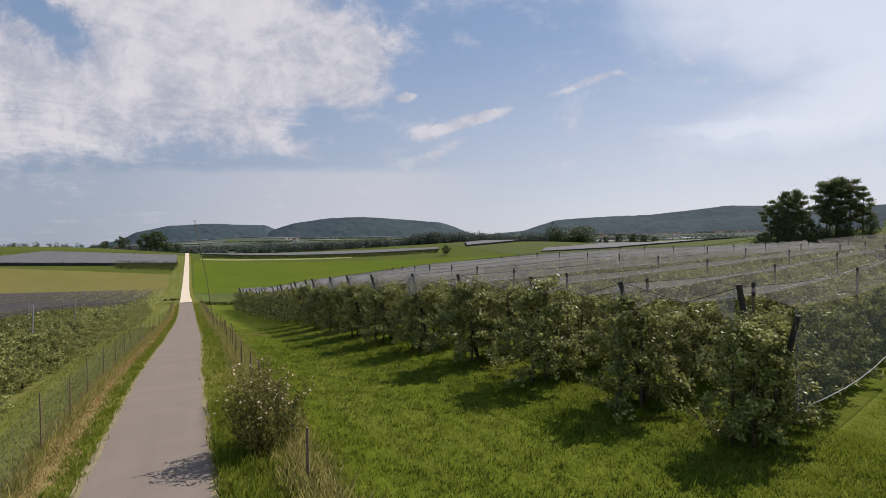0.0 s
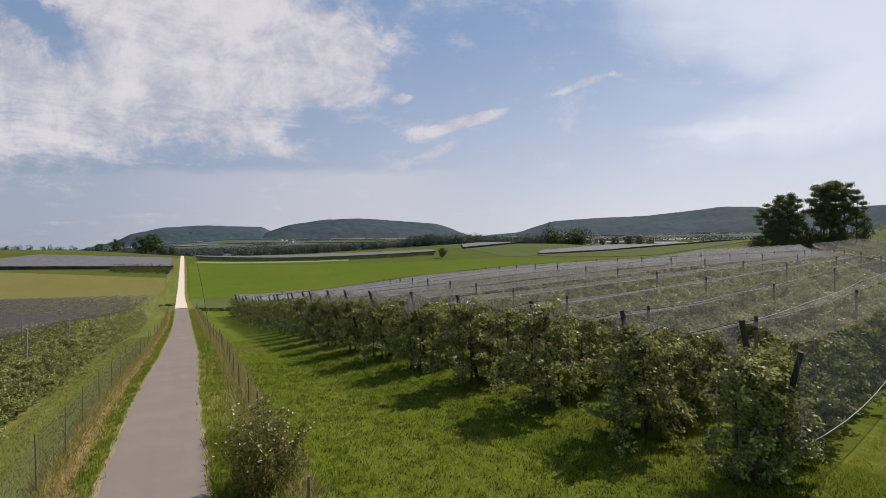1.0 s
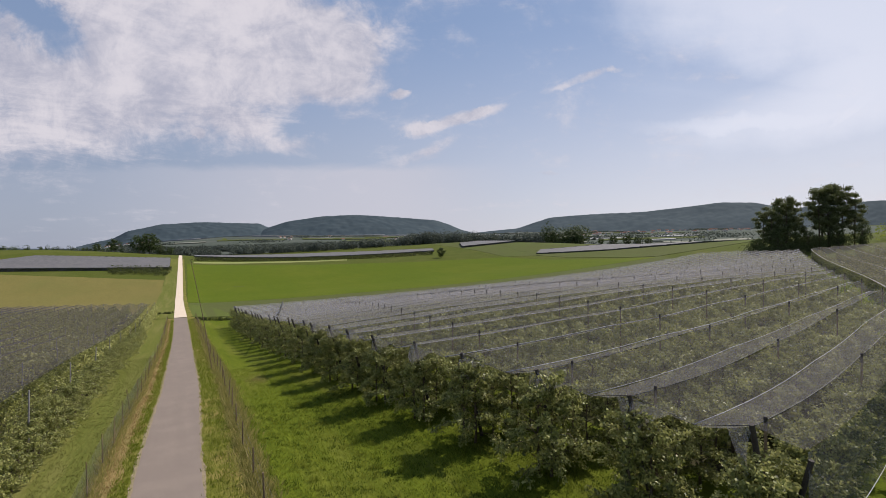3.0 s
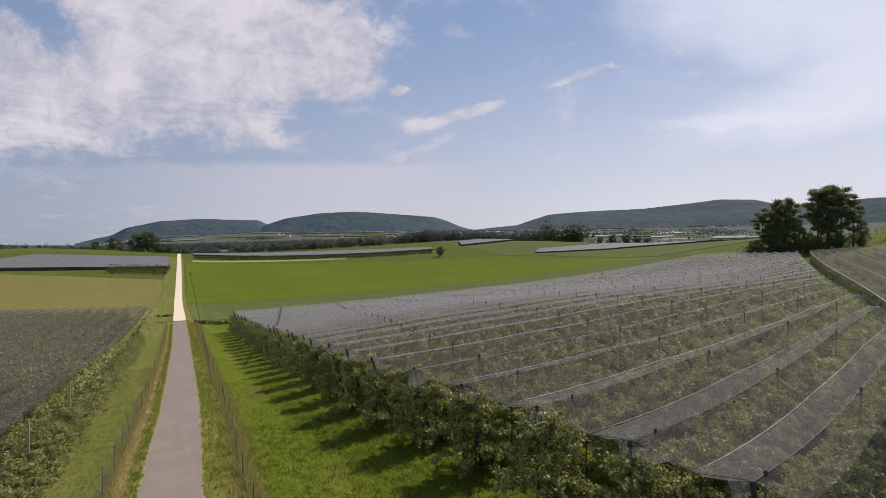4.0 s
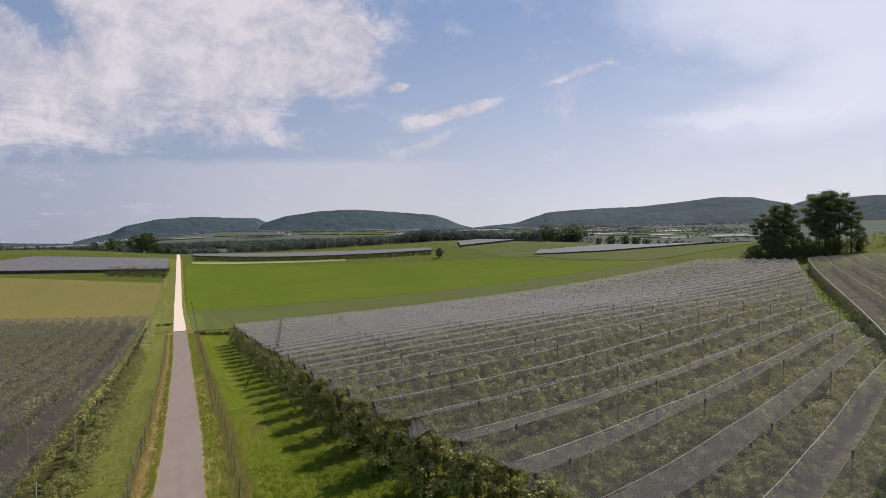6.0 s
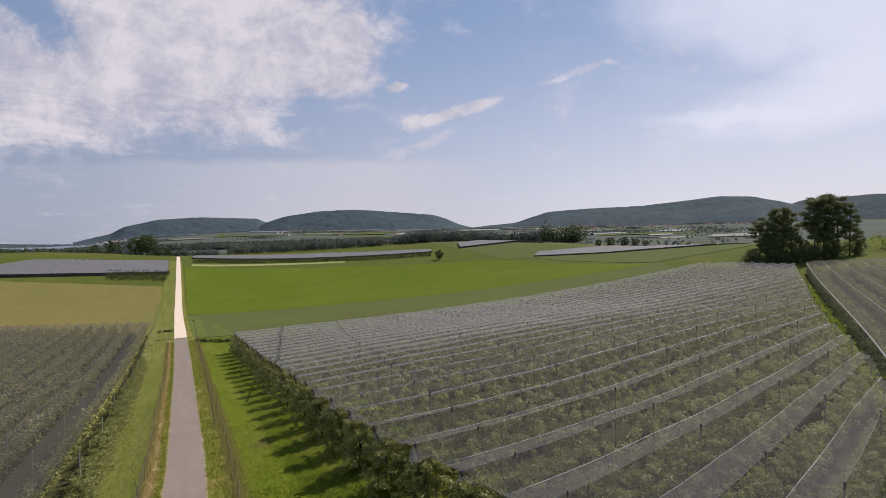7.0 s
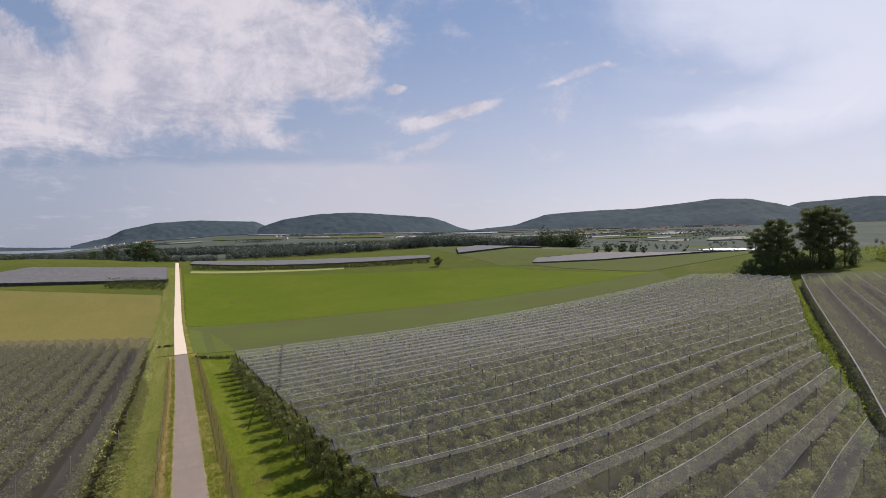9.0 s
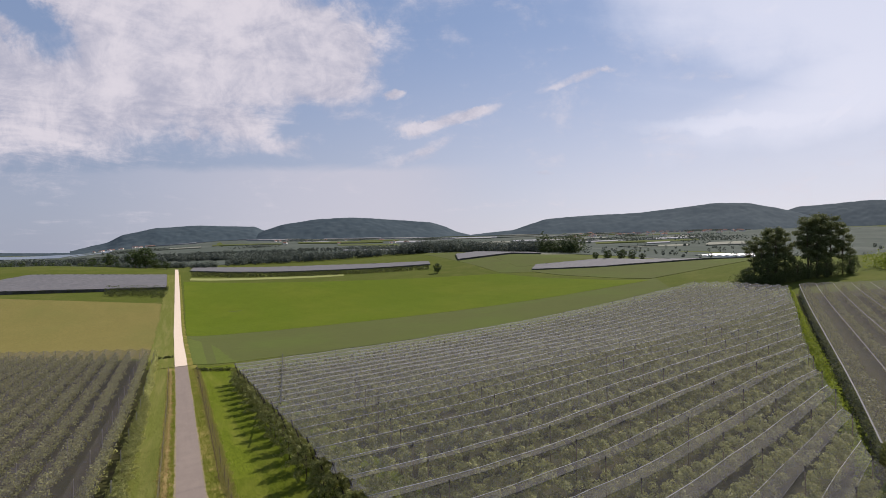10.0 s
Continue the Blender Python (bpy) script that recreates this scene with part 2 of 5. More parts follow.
def gravel(n):
    p = n.add("ShaderNodeNewGeometry").outputs["Position"]
    f, b = n.noise(p, 18.0, 5.0, 0.7), n.noise(p, 0.3, 4.0, 0.6)
    col = n.mix(n.step(f, 0.25, 0.75), rgb(0.48, 0.39, 0.30), rgb(0.63, 0.53, 0.43))
    col = n.mix(n.math("MULTIPLY", n.step(b, 0.45, 0.75), 0.4), col, rgb(0.52, 0.45, 0.35))
    return surface(n, col, 0.9, f, 0.4, 0.02, 0.2)


ASPHALT, GRAVEL = material("asphalt", asphalt), material("pale_gravel", gravel)
BARK = plain_mat("bark", rgb(0.06, 0.045, 0.032), rgb(0.15, 0.115, 0.085), 25.0, 0.9, 0.6)
POST = plain_mat("weathered_post", rgb(0.030, 0.026, 0.024), rgb(0.075, 0.064, 0.056), 30.0, 0.85, 0.5)
STAKE = plain_mat("grey_wood", rgb(0.120, 0.088, 0.052), rgb(0.25, 0.185, 0.115), 40.0, 0.85, 0.5)
CONCRETE = plain_mat("concrete_post", rgb(0.19, 0.183, 0.172), rgb(0.31, 0.30, 0.285), 20.0, 0.9, 0.3)
WIRE = plain_mat("galvanised_wire", rgb(0.16, 0.16, 0.16), rgb(0.30, 0.30, 0.30), 30.0, 0.5, 0.1, 0.7)
CABLE = plain_mat("black_cable", rgb(0.02, 0.02, 0.02), rgb(0.05, 0.05, 0.05), 30.0, 0.6, 0.1)
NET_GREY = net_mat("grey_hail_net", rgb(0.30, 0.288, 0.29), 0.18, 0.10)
# extra cover imitates net seen at a slant; also the gathered corner fold
NET_DENSE = net_mat("dense_hail_net", rgb(0.29, 0.278, 0.28), 0.33, 0.10)
NET_ROLL = plain_mat("rolled_net_edge", rgb(0.32, 0.315, 0.31), rgb(0.46, 0.455, 0.45), 6.0, 0.9, 0.4)
# farther rows: sky sheen at a slant is put into paler, denser netting
NET_FAR_ROWS = net_mat("sheen_paled_net", rgb(0.41, 0.402, 0.42), 0.23, 0.14)
NET_MID_ROWS = net_mat("half_sheen_paled_net", rgb(0.335, 0.325, 0.335), 0.205, 0.12)
NET_FOLD = net_mat("folded_hail_net", rgb(0.27, 0.265, 0.265), 0.44, 0.10)
NET_SEAM = net_mat("net_seam", rgb(0.52, 0.51, 0.50), 0.72, 0.2)
NET_DARK = net_mat("black_hail_net", rgb(0.118, 0.108, 0.116), 0.42, 0.08)
NET_HILL = net_mat("hill_hail_net", rgb(0.20, 0.188, 0.180), 0.40, 0.05)
NET_SIDE = net_mat("side_net", rgb(0.33, 0.325, 0.325), 0.23, 0.10)
NET_FAR = plain_mat("distant_net", rgb(0.084, 0.082, 0.086), rgb(0.125, 0.122, 0.125), 0.35, 0.8, 0.1)
NET_PALE = plain_mat("pale_distant_net", rgb(0.195, 0.199, 0.206), rgb(0.270, 0.270, 0.277), 0.2, 0.9, 0.1)
FAR_PALE = plain_mat("pale_far_field", rgb(0.13, 0.135, 0.10), rgb(0.19, 0.19, 0.145), 0.05, 0.95, 0.1)
NET_EDGE = plain_mat("net_edge", rgb(0.075, 0.080, 0.052), rgb(0.115, 0.120, 0.080), 0.6, 0.9, 0.2)
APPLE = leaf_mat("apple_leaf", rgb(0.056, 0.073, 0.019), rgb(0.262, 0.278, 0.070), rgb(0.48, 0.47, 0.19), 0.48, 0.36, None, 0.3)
# same leaf in a lighter copy, making up for light lost under the net
APPLE_LIGHTENED = leaf_mat("lightened_apple_leaf", rgb(0.165, 0.178, 0.054), rgb(0.37, 0.378, 0.120), rgb(0.55, 0.54, 0.23), 0.5, 0.32)
ROSE = leaf_mat("rose_leaf", rgb(0.050, 0.056, 0.012), rgb(0.150, 0.150, 0.034), rgb(0.30, 0.25, 0.08), 0.6)
PETAL = leaf_mat("rose_petal", rgb(0.74, 0.62, 0.44), rgb(0.80, 0.68, 0.52), rgb(0.80, 0.70, 0.50), 0.6, 0.4)
NEEDLE = leaf_mat("pine_needle", rgb(0.052, 0.068, 0.030), rgb(0.125, 0.148, 0.060), rgb(0.20, 0.215, 0.090), 0.6, 0.35)
BROAD = leaf_mat("broad_leaf", rgb(0.024, 0.042, 0.014), rgb(0.054, 0.080, 0.023), rgb(0.100, 0.125, 0.038), 0.6, 0.25)
SHRUB = leaf_mat("shrub_leaf", rgb(0.045, 0.066, 0.026), rgb(0.095, 0.122, 0.046), rgb(0.17, 0.19, 0.075), 0.6, 0.35)
HEDGE = leaf_mat("olive_hedge_leaf", rgb(0.036, 0.050, 0.014), rgb(0.075, 0.092, 0.026), rgb(0.13, 0.14, 0.045), 0.6, 0.3)
WEED = leaf_mat("bright_weed", rgb(0.075, 0.118, 0.012), rgb(0.170, 0.225, 0.024), rgb(0.27, 0.31, 0.045), 0.6, 0.45)
BLADE = leaf_mat("grass_blade", rgb(0.070, 0.108, 0.008), rgb(0.158, 0.206, 0.016), rgb(0.27, 0.300, 0.045), 0.75, 0.44, rgb(0.215, 0.222, 0.042))
CLOVER = leaf_mat("clover_leaf", rgb(0.030, 0.055, 0.006), rgb(0.060, 0.095, 0.010), rgb(0.12, 0.16, 0.02), 0.7, 0.35)
PALE_BLADE = leaf_mat("pale_grass_blade", rgb(0.088, 0.102, 0.022), rgb(0.155, 0.165, 0.045), rgb(0.28, 0.26, 0.10), 0.8, 0.4)
STRAW = leaf_mat("dry_grass_blade", rgb(0.15, 0.17, 0.03), rgb(0.28, 0.26, 0.07), rgb(0.50, 0.41, 0.18), 0.8, 0.4)
HAY = leaf_mat("cut_hay", rgb(0.17, 0.105, 0.040), rgb(0.32, 0.21, 0.085), rgb(0.46, 0.33, 0.15), 0.85, 0.2)
# leaf colours greyed and lightened to imitate haze over far trees
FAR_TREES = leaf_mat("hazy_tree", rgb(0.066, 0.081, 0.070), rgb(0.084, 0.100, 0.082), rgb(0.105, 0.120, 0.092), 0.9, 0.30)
# blue-grey of the distant air mixed into the forest's base colour
HAZED_FOREST = plain_mat("hazed_hill_forest", rgb(0.042, 0.060, 0.072), rgb(0.060, 0.080, 0.090), 0.012, 0.95, 0.2, 0.0, 0.05)
WATER = plain_mat("lake_water", rgb(0.12, 0.15, 0.19), rgb(0.15, 0.18, 0.22), 0.01, 0.6, 0.05)
PLASTER = plain_mat("house_plaster", rgb(0.55, 0.52, 0.47), rgb(0.70, 0.67, 0.62), 0.5, 0.9, 0.1)
ROOF = plain_mat("roof_tile", rgb(0.16, 0.075, 0.05), rgb(0.26, 0.13, 0.09), 0.6, 0.9, 0.2)
FILM = plain_mat("white_film", rgb(0.648, 0.648, 0.630), rgb(0.738, 0.738, 0.720), 0.4, 0.5, 0.1)
GLASS = plain_mat("dark_pane", rgb(0.03, 0.035, 0.04), rgb(0.05, 0.06, 0.07), 1.0, 0.2, 0.0)

# ---------------------------------------------------------------- building helpers


def mesh_of(name, verts, faces, mat, smooth=False):
    me = bpy.data.meshes.new(name)
    me.from_pydata([tuple(v) for v in verts], [], [tuple(f) for f in faces])
    me.materials.append(mat)
    if smooth:
        me.shade_smooth()
    me.update()
    return me


def quads_of(name, corners, mat):
    """Many loose four-cornered faces from an array of shape (n, 4, 3)."""
    corners = np.asarray(corners, dtype=np.float32)
    n = len(corners)
    me = bpy.data.meshes.new(name)
    me.vertices.add(4 * n)
    me.vertices.foreach_set("co", corners.ravel())
    me.loops.add(4 * n)
    me.loops.foreach_set("vertex_index", np.arange(4 * n, dtype=np.int32))
    me.polygons.add(n)
    me.polygons.foreach_set("loop_start", np.arange(0, 4 * n, 4, dtype=np.int32))
    me.materials.append(mat)
    me.update(calc_edges=True)
    return me


def part(name, me, parent, label=""):
    ob = new(name, me)
    ob.parent = parent
    return tagged(ob, label) if label else ob


def thing(name, label, category, at=(0, 0, 0), group="", turn=0.0):
    ob = new(name)
    ob.empty_display_size = 0.2
    ob.matrix_basis = pose(*at, 0, 0, turn)
    return tagged(ob, label, category, group)


def setting(name, me, label="", category=""):
    return tagged(new(name, me), label, category, kind="structure")


def tube(points, radii, sides=7):
    """A tapered limb along points: vertices and faces, closed at both ends."""
    verts, faces = [], []
    pts = [Vector(p) for p in points]
    for i, p in enumerate(pts):
        d = (pts[min(i + 1, len(pts) - 1)] - pts[max(i - 1, 0)]).normalized()
        a = d.orthogonal().normalized()
        b = d.cross(a)
        for k in range(sides):
            w = 2 * math.pi * k / sides
            verts.append(p + (a * math.cos(w) + b * math.sin(w)) * radii[i])
    for i in range(len(pts) - 1):
        for k in range(sides):
            j = (k + 1) % sides
            faces.append((i * sides + k, i * sides + j, (i + 1) * sides + j, (i + 1) * sides + k))
    faces.append(tuple(range(sides))[::-1])
    faces.append(tuple((len(pts) - 1) * sides + k for k in range(sides)))
    return verts, faces


def joined(name, pieces, mat, smooth=False):
    verts, faces = [], []
    for v, f in pieces:
        n = len(verts)
        verts += list(v)
        faces += [tuple(i + n for i in one) for one in f]
    return mesh_of(name, verts, faces, mat, smooth)


def block(x0, y0, z0, x1, y1, z1):
    v = [(x, y, z) for z in (z0, z1) for x, y in ((x0, y0), (x1, y0), (x1, y1), (x0, y1))]
    return v, [(3, 2, 1, 0), (4, 5, 6, 7), (0, 1, 5, 4), (1, 2, 6, 5), (2, 3, 7, 6), (3, 0, 4, 7)]


def leaves(rng, centres, length, width, droop=0.2, up=0.25):
    """One leaf quad at each centre, turned at random, with some tilt upwards."""
    n = len(centres)
    d = rng.normal(size=(n, 3))
    d[:, 2] -= droop
    d /= np.linalg.norm(d, axis=1, keepdims=True)
    s = rng.normal(size=(n, 3)) + (0, 0, up)
    s -= d * np.sum(s * d, axis=1, keepdims=True)
    s /= np.linalg.norm(s, axis=1, keepdims=True)
    ln = (length * rng.uniform(0.65, 1.35, n))[:, None]
    wd = (width * rng.uniform(0.65, 1.35, n))[:, None]
    c = np.asarray(centres)
    return np.stack([c - d * ln / 2, c + s * wd / 2 + d * ln * 0.05, c + d * ln / 2, c - s * wd / 2 + d * ln * 0.05], axis=1)


# ---------------------------------------------------------------- the lie of the land
LAND_Y = (-400, -60, 0, 12, 22, 35, 52, 70, 93, 112, 135, 155, 200, 257, 300, 381, 470, 550, 900, 1500, 5000)
LAND_Z = (20, 2.6, -0.5, -1.0, -1.4, -2.1, -3.4, -5.1, -7.2, -8.3, -9.3, -10, -12.6, -14.2, -13.2, -8.4, -5, -2.5, -2, -6, -6)


def ground(x, y):
    """Height of the ground: a lane that runs down into a hollow and up again, with a hillside to the east."""
    x, y = np.asarray(x, float), np.asarray(y, float)
    along = sum(np.interp(y + k, LAND_Y, LAND_Z) for k in (-6, -3, 0, 3, 6)) / 5
    east = np.where(x < 0, 0.0, np.where(x < 185, 0.00025 * x * x, 8.55 + 0.1 * (np.minimum(x, 330) - 185) - 0.035 * np.clip(x - 330, 0, 560)))
    east = east - 0.45 * np.interp(x, (2, 7, 30, 70), (0, 1, 1, 0))
    east = east * np.interp(y, (250, 700, 1500), (1.0, 0.6, 0.2))
    swell = sum(np.interp(x + k, (6, 8, 14, 22, 32, 46, 66, 95, 140, 190), (0, 0.1, 0.4, 0.72, 1.0, 1.05, 0.82, 0.42, 0.12, 0)) for k in (-3, 0, 3)) / 3
    swell = swell * sum(np.interp(y + k, (10, 14, 24, 36, 50, 68, 90, 112, 135, 160), (0, 0.1, 1.15, 2.05, 2.35, 1.95, 1.25, 0.55, 0.2, 0)) for k in (-3, 0, 3)) / 3
    knoll = 12 * np.exp(-((x + 140) / 130) ** 2 - ((y - 600) / 120) ** 2)
    far = np.hypot(x, y)
    bearing = (x * 0.88 - y * 0.475) / np.maximum(x * 0.475 + y * 0.88, 200.0)
    foot = np.interp(far, (900, 1500, 2200, 2900, 4000), (0, 17, 50, 86, 100)) * np.interp(bearing, (-0.78, -0.64, -0.45, -0.1, 0.25), (0.0, 0.45, 0.85, 0.95, 1.0))
    return along + east + swell + knoll + np.where(y > 100, foot, 0.0)


def gz(x, y):
    return float(ground(x, y))


def sheet(name, xs, ys, lift, mat):
    """A strip of land over a grid of x and y, lifted a little."""
    X, Y = np.meshgrid(xs, ys)
    Z = ground(X, Y) + lift
    w = len(xs)
    verts = np.stack([X, Y, Z], -1).reshape(-1, 3)
    faces = [(r * w + c, r * w + c + 1, (r + 1) * w + c + 1, (r + 1) * w + c) for r in range(len(ys) - 1) for c in range(w - 1)]
    return mesh_of(name, verts.tolist(), faces, mat, True)


def field(name, corners, lift, mat, nu=24, nv=24, rough=0.0, seed=1):
    """A patch of land between four corners (near left, near right, far right, far left), draped on the ground."""
    a, b, c, d = (np.array(p, float) for p in corners)
    rng = np.random.default_rng(seed)
    pts = []
    for j in range(nv + 1):
        for i in range(nu + 1):
            u, v = i / nu, j / nv
            p = (a * (1 - u) + b * u) * (1 - v) + (d * (1 - u) + c * u) * v
            if rough and (i in (0, nu) or j in (0, nv)):
                p = p + rng.uniform(-rough, rough, 2)
            pts.append((p[0], p[1], gz(p[0], p[1]) + lift))
    w = nu + 1
    faces = [(r * w + k, r * w + k + 1, (r + 1) * w + k + 1, (r + 1) * w + k) for r in range(nv) for k in range(nu)]
    rim = [i for i in range(nu)] + [r * w + nu for r in range(nv)] + [nv * w + nu - i for i in range(nu)] + [(nv - r) * w for r in range(nv)]
    foot = len(pts)
    n = len(rim)
    pts += [(pts[i][0], pts[i][1], pts[i][2] - d) for d in (0.0, lift + 0.04) for i in rim]
    faces += [(foot + (i - 1) % n, foot + n + (i - 1) % n, foot + n + i, foot + i) for i in range(n)]
    return mesh_of(name, pts, faces, mat, True)


def spaced(*stops):
    """Grid lines: (from, to, step), ..."""
    out = []
    for a, b, s in stops:
        out += list(np.arange(a, b, s))
    return out + [stops[-1][1]]


setting("ground", sheet("ground", spaced((-3600, -600, 150), (-600, -80, 40), (-80, -8, 6), (-8, 44, 1), (44, 340, 6), (340, 800, 20), (800, 4600, 120)),
                        spaced((-400, -60, 40), (-60, 160, 3), (160, 340, 6), (340, 700, 12), (700, 1600, 40), (1600, 4900, 120)), 0.0, MEADOW),
        "rolling grassland of a fruit-growing valley", "ground")
setting("far_farmland", field("far_farmland", ((-1500, 820), (2600, 820), (4200, 4400), (-2600, 4400)), 0.6, HAZED_PLAIN, 70, 70), "distant patchwork of fields in the valley", "farmland")
setting("far_farmland_east", field("far_farmland_east", ((480, 240), (1700, 100), (2600, 830), (380, 830)), 0.4, HAZED_PLAIN, 50, 30), "distant patchwork of fields in the valley", "farmland")


def lane_x(y):
    return np.interp(y, (-60, 14, 30, 50, 110, 152, 245, 350, 480, 600), (-1.3, -1.3, -1.3, -0.85, -0.85, -1.2, -2.0, -2.0, -2.1, -2.3))


def ribbon(name, y0, y1, step, offs, lift, mat, wobble=0.0, seed=3):
    """A strip that follows the lane, between two offsets from its middle, with slightly ragged rims."""
    rng = np.random.default_rng(seed)
    ys = np.append(np.arange(y0, y1, step), y1)
    k = 5
    verts = []
    for y in ys:
        lo, hi = offs[0] + rng.uniform(-wobble, wobble), offs[1] + rng.uniform(-wobble, wobble)
        for i in range(k):
            x = float(lane_x(y)) + lo + (hi - lo) * i / (k - 1)
            verts.append((x, y, gz(x, y) + lift))
    faces = [(r * k + i, r * k + i + 1, (r + 1) * k + i + 1, (r + 1) * k + i) for r in range(len(ys) - 1) for i in range(k - 1)]
    return mesh_of(name, verts, faces, mat, True)


setting("verge_west", ribbon("verge_west", -60, 152, 1.0, (-3.5, -1.2), 0.03, VERGE, 0.15), "rough grass verge with dry straw", "verge")
setting("verge_east", ribbon("verge_east", -60, 152, 1.0, (1.2, 3.9), 0.03, VERGE, 0.15, 4), "rough grass verge with tall dry stems", "verge")
setting("dry_strip", ribbon("dry_strip", -60, 150, 0.8, (-3.25, -2.2), 0.045, DRY, 0.25, 12), "brown cut straw lying along the fence", "verge")
setting("lane_edge", ribbon("lane_edge", -60, 152, 0.7, (-1.66, 1.62), 0.038, SOIL, 0.09, 9), "strip of dry straw and grit along the lane", "verge")
setting("lane", ribbon("lane", -60, 152, 1.0, (-1.46, 1.46), 0.045, ASPHALT, 0.05), "narrow grey asphalt farm lane with worn edges", "road")
setting("gravel_track", ribbon("gravel_track", 152, 600, 2.0, (-1.6, 1.6), 0.17, GRAVEL, 0.06), "pale gravel farm track", "road")
setting("track_margin_east", ribbon("track_margin_east", 152, 520, 3.0, (1.5, 3.0), 0.14, VERGE, 0.25, 14), "rough grass margin of the gravel track", "verge")
setting("track_margin_west", ribbon("track_margin_west", 152, 520, 3.0, (-8.6, -1.5), 0.14, PALE_GRASS, 0.5, 15), "rough grass margin of the gravel track", "verge")
setting("grass_strip", field("grass_strip", ((2.6, -20), (70, -20), (12.5, 148), (2.4, 148)), 0.015, GRASS, 90, 80), "mown green headland grass beside the orchard", "grass")
setting("orchard_floor", field("orchard_floor", ((21.5, 12.0), (57, 17), (200, 126), (15.0, 126)), 0.03, SHADED_ALLEY, 40, 40), "shaded grass alleys under the netting", "ground")
setting("orchard_floor_west", field("orchard_floor_west", ((-75, -20), (-8.2, -20), (-8.2, 170), (-120, 250)), 0.03, SHADED_ALLEY, 30, 40), "shaded grass alleys under black netting", "ground")
# its dark colour also covers the shaded gap beside the weed strip
setting("orchard_floor_hill", field("orchard_floor_hill", ((56.3, 16.3), (80, -30), (225, 30), (198, 86)), 0.035, SHADED_ALLEY, 30, 30), "shaded grass under the hillside netting", "ground")
setting("crop_blue_green", field("crop_blue_green", ((1.0, 153), (190, 126), (240, 176), (1.2, 232)), 0.06, FIELD_BLUE, 50, 30, 0.4), "blue-green young crop", "field")
setting("crop_bright_green", field("crop_bright_green", ((1.2, 226), (232, 172), (230, 312), (3.0, 466)), 0.10, FIELD_GREEN, 60, 40, 0.4), "bright green level crop", "field")
setting("crop_corner", field("crop_corner", ((1.0, 152.5), (13, 150.5), (9, 200), (1.2, 218)), 0.09, CROP_CORNER, 10, 20, 0.5), "paler young crop in the field corner", "field")
setting("crop_cereal", field("crop_cereal", ((-130, 256), (-9, 174), (-10.5, 345), (-130, 425)), 0.08, FIELD_DRY, 40, 40, 0.4), "ripening yellow-brown cereal field", "field")
setting("west_headland", ribbon("west_headland", -60, 168, 1.5, (-7.3, -3.4), 0.02, PALE_GRASS, 0.2, 6), "mown pale grass between fence and trees", "grass")
setting("cut_patch", field("cut_patch", ((24, 300), (31, 299), (31, 301.2), (25, 302)), 0.16, FIELD_BLUE, 8, 4, 0.5), "small pale patch in the crop", "field")
setting("cut_strip", field("cut_strip", ((8, 475), (132, 423), (137, 438), (9, 494)), 0.14, FIELD_PALE, 30, 6, 0.4), "pale strip of cut grass", "field")

# ---------------------------------------------------------------- plants


def leaves_facing(rng, centres, facing, length, width, loose=0.55):
    """One leaf quad at each centre, its face turned roughly the way given."""
    n = len(centres)
    f = np.asarray(facing) / np.maximum(np.linalg.norm(facing, axis=1, keepdims=True), 1e-6) + rng.normal(size=(n, 3)) * loose
    f /= np.linalg.norm(f, axis=1, keepdims=True)
    d = np.cross(f, rng.normal(size=(n, 3)))
    d /= np.linalg.norm(d, axis=1, keepdims=True)
    s = np.cross(f, d)
    ln = (length * rng.uniform(0.65, 1.35, n))[:, None]
    wd = (width * rng.uniform(0.65, 1.35, n))[:, None]
    c = np.asarray(centres)
    return np.stack([c - d * ln / 2, c + s * wd / 2 + d * ln * 0.05, c + d * ln / 2, c - s * wd / 2 + d * ln * 0.05], axis=1)


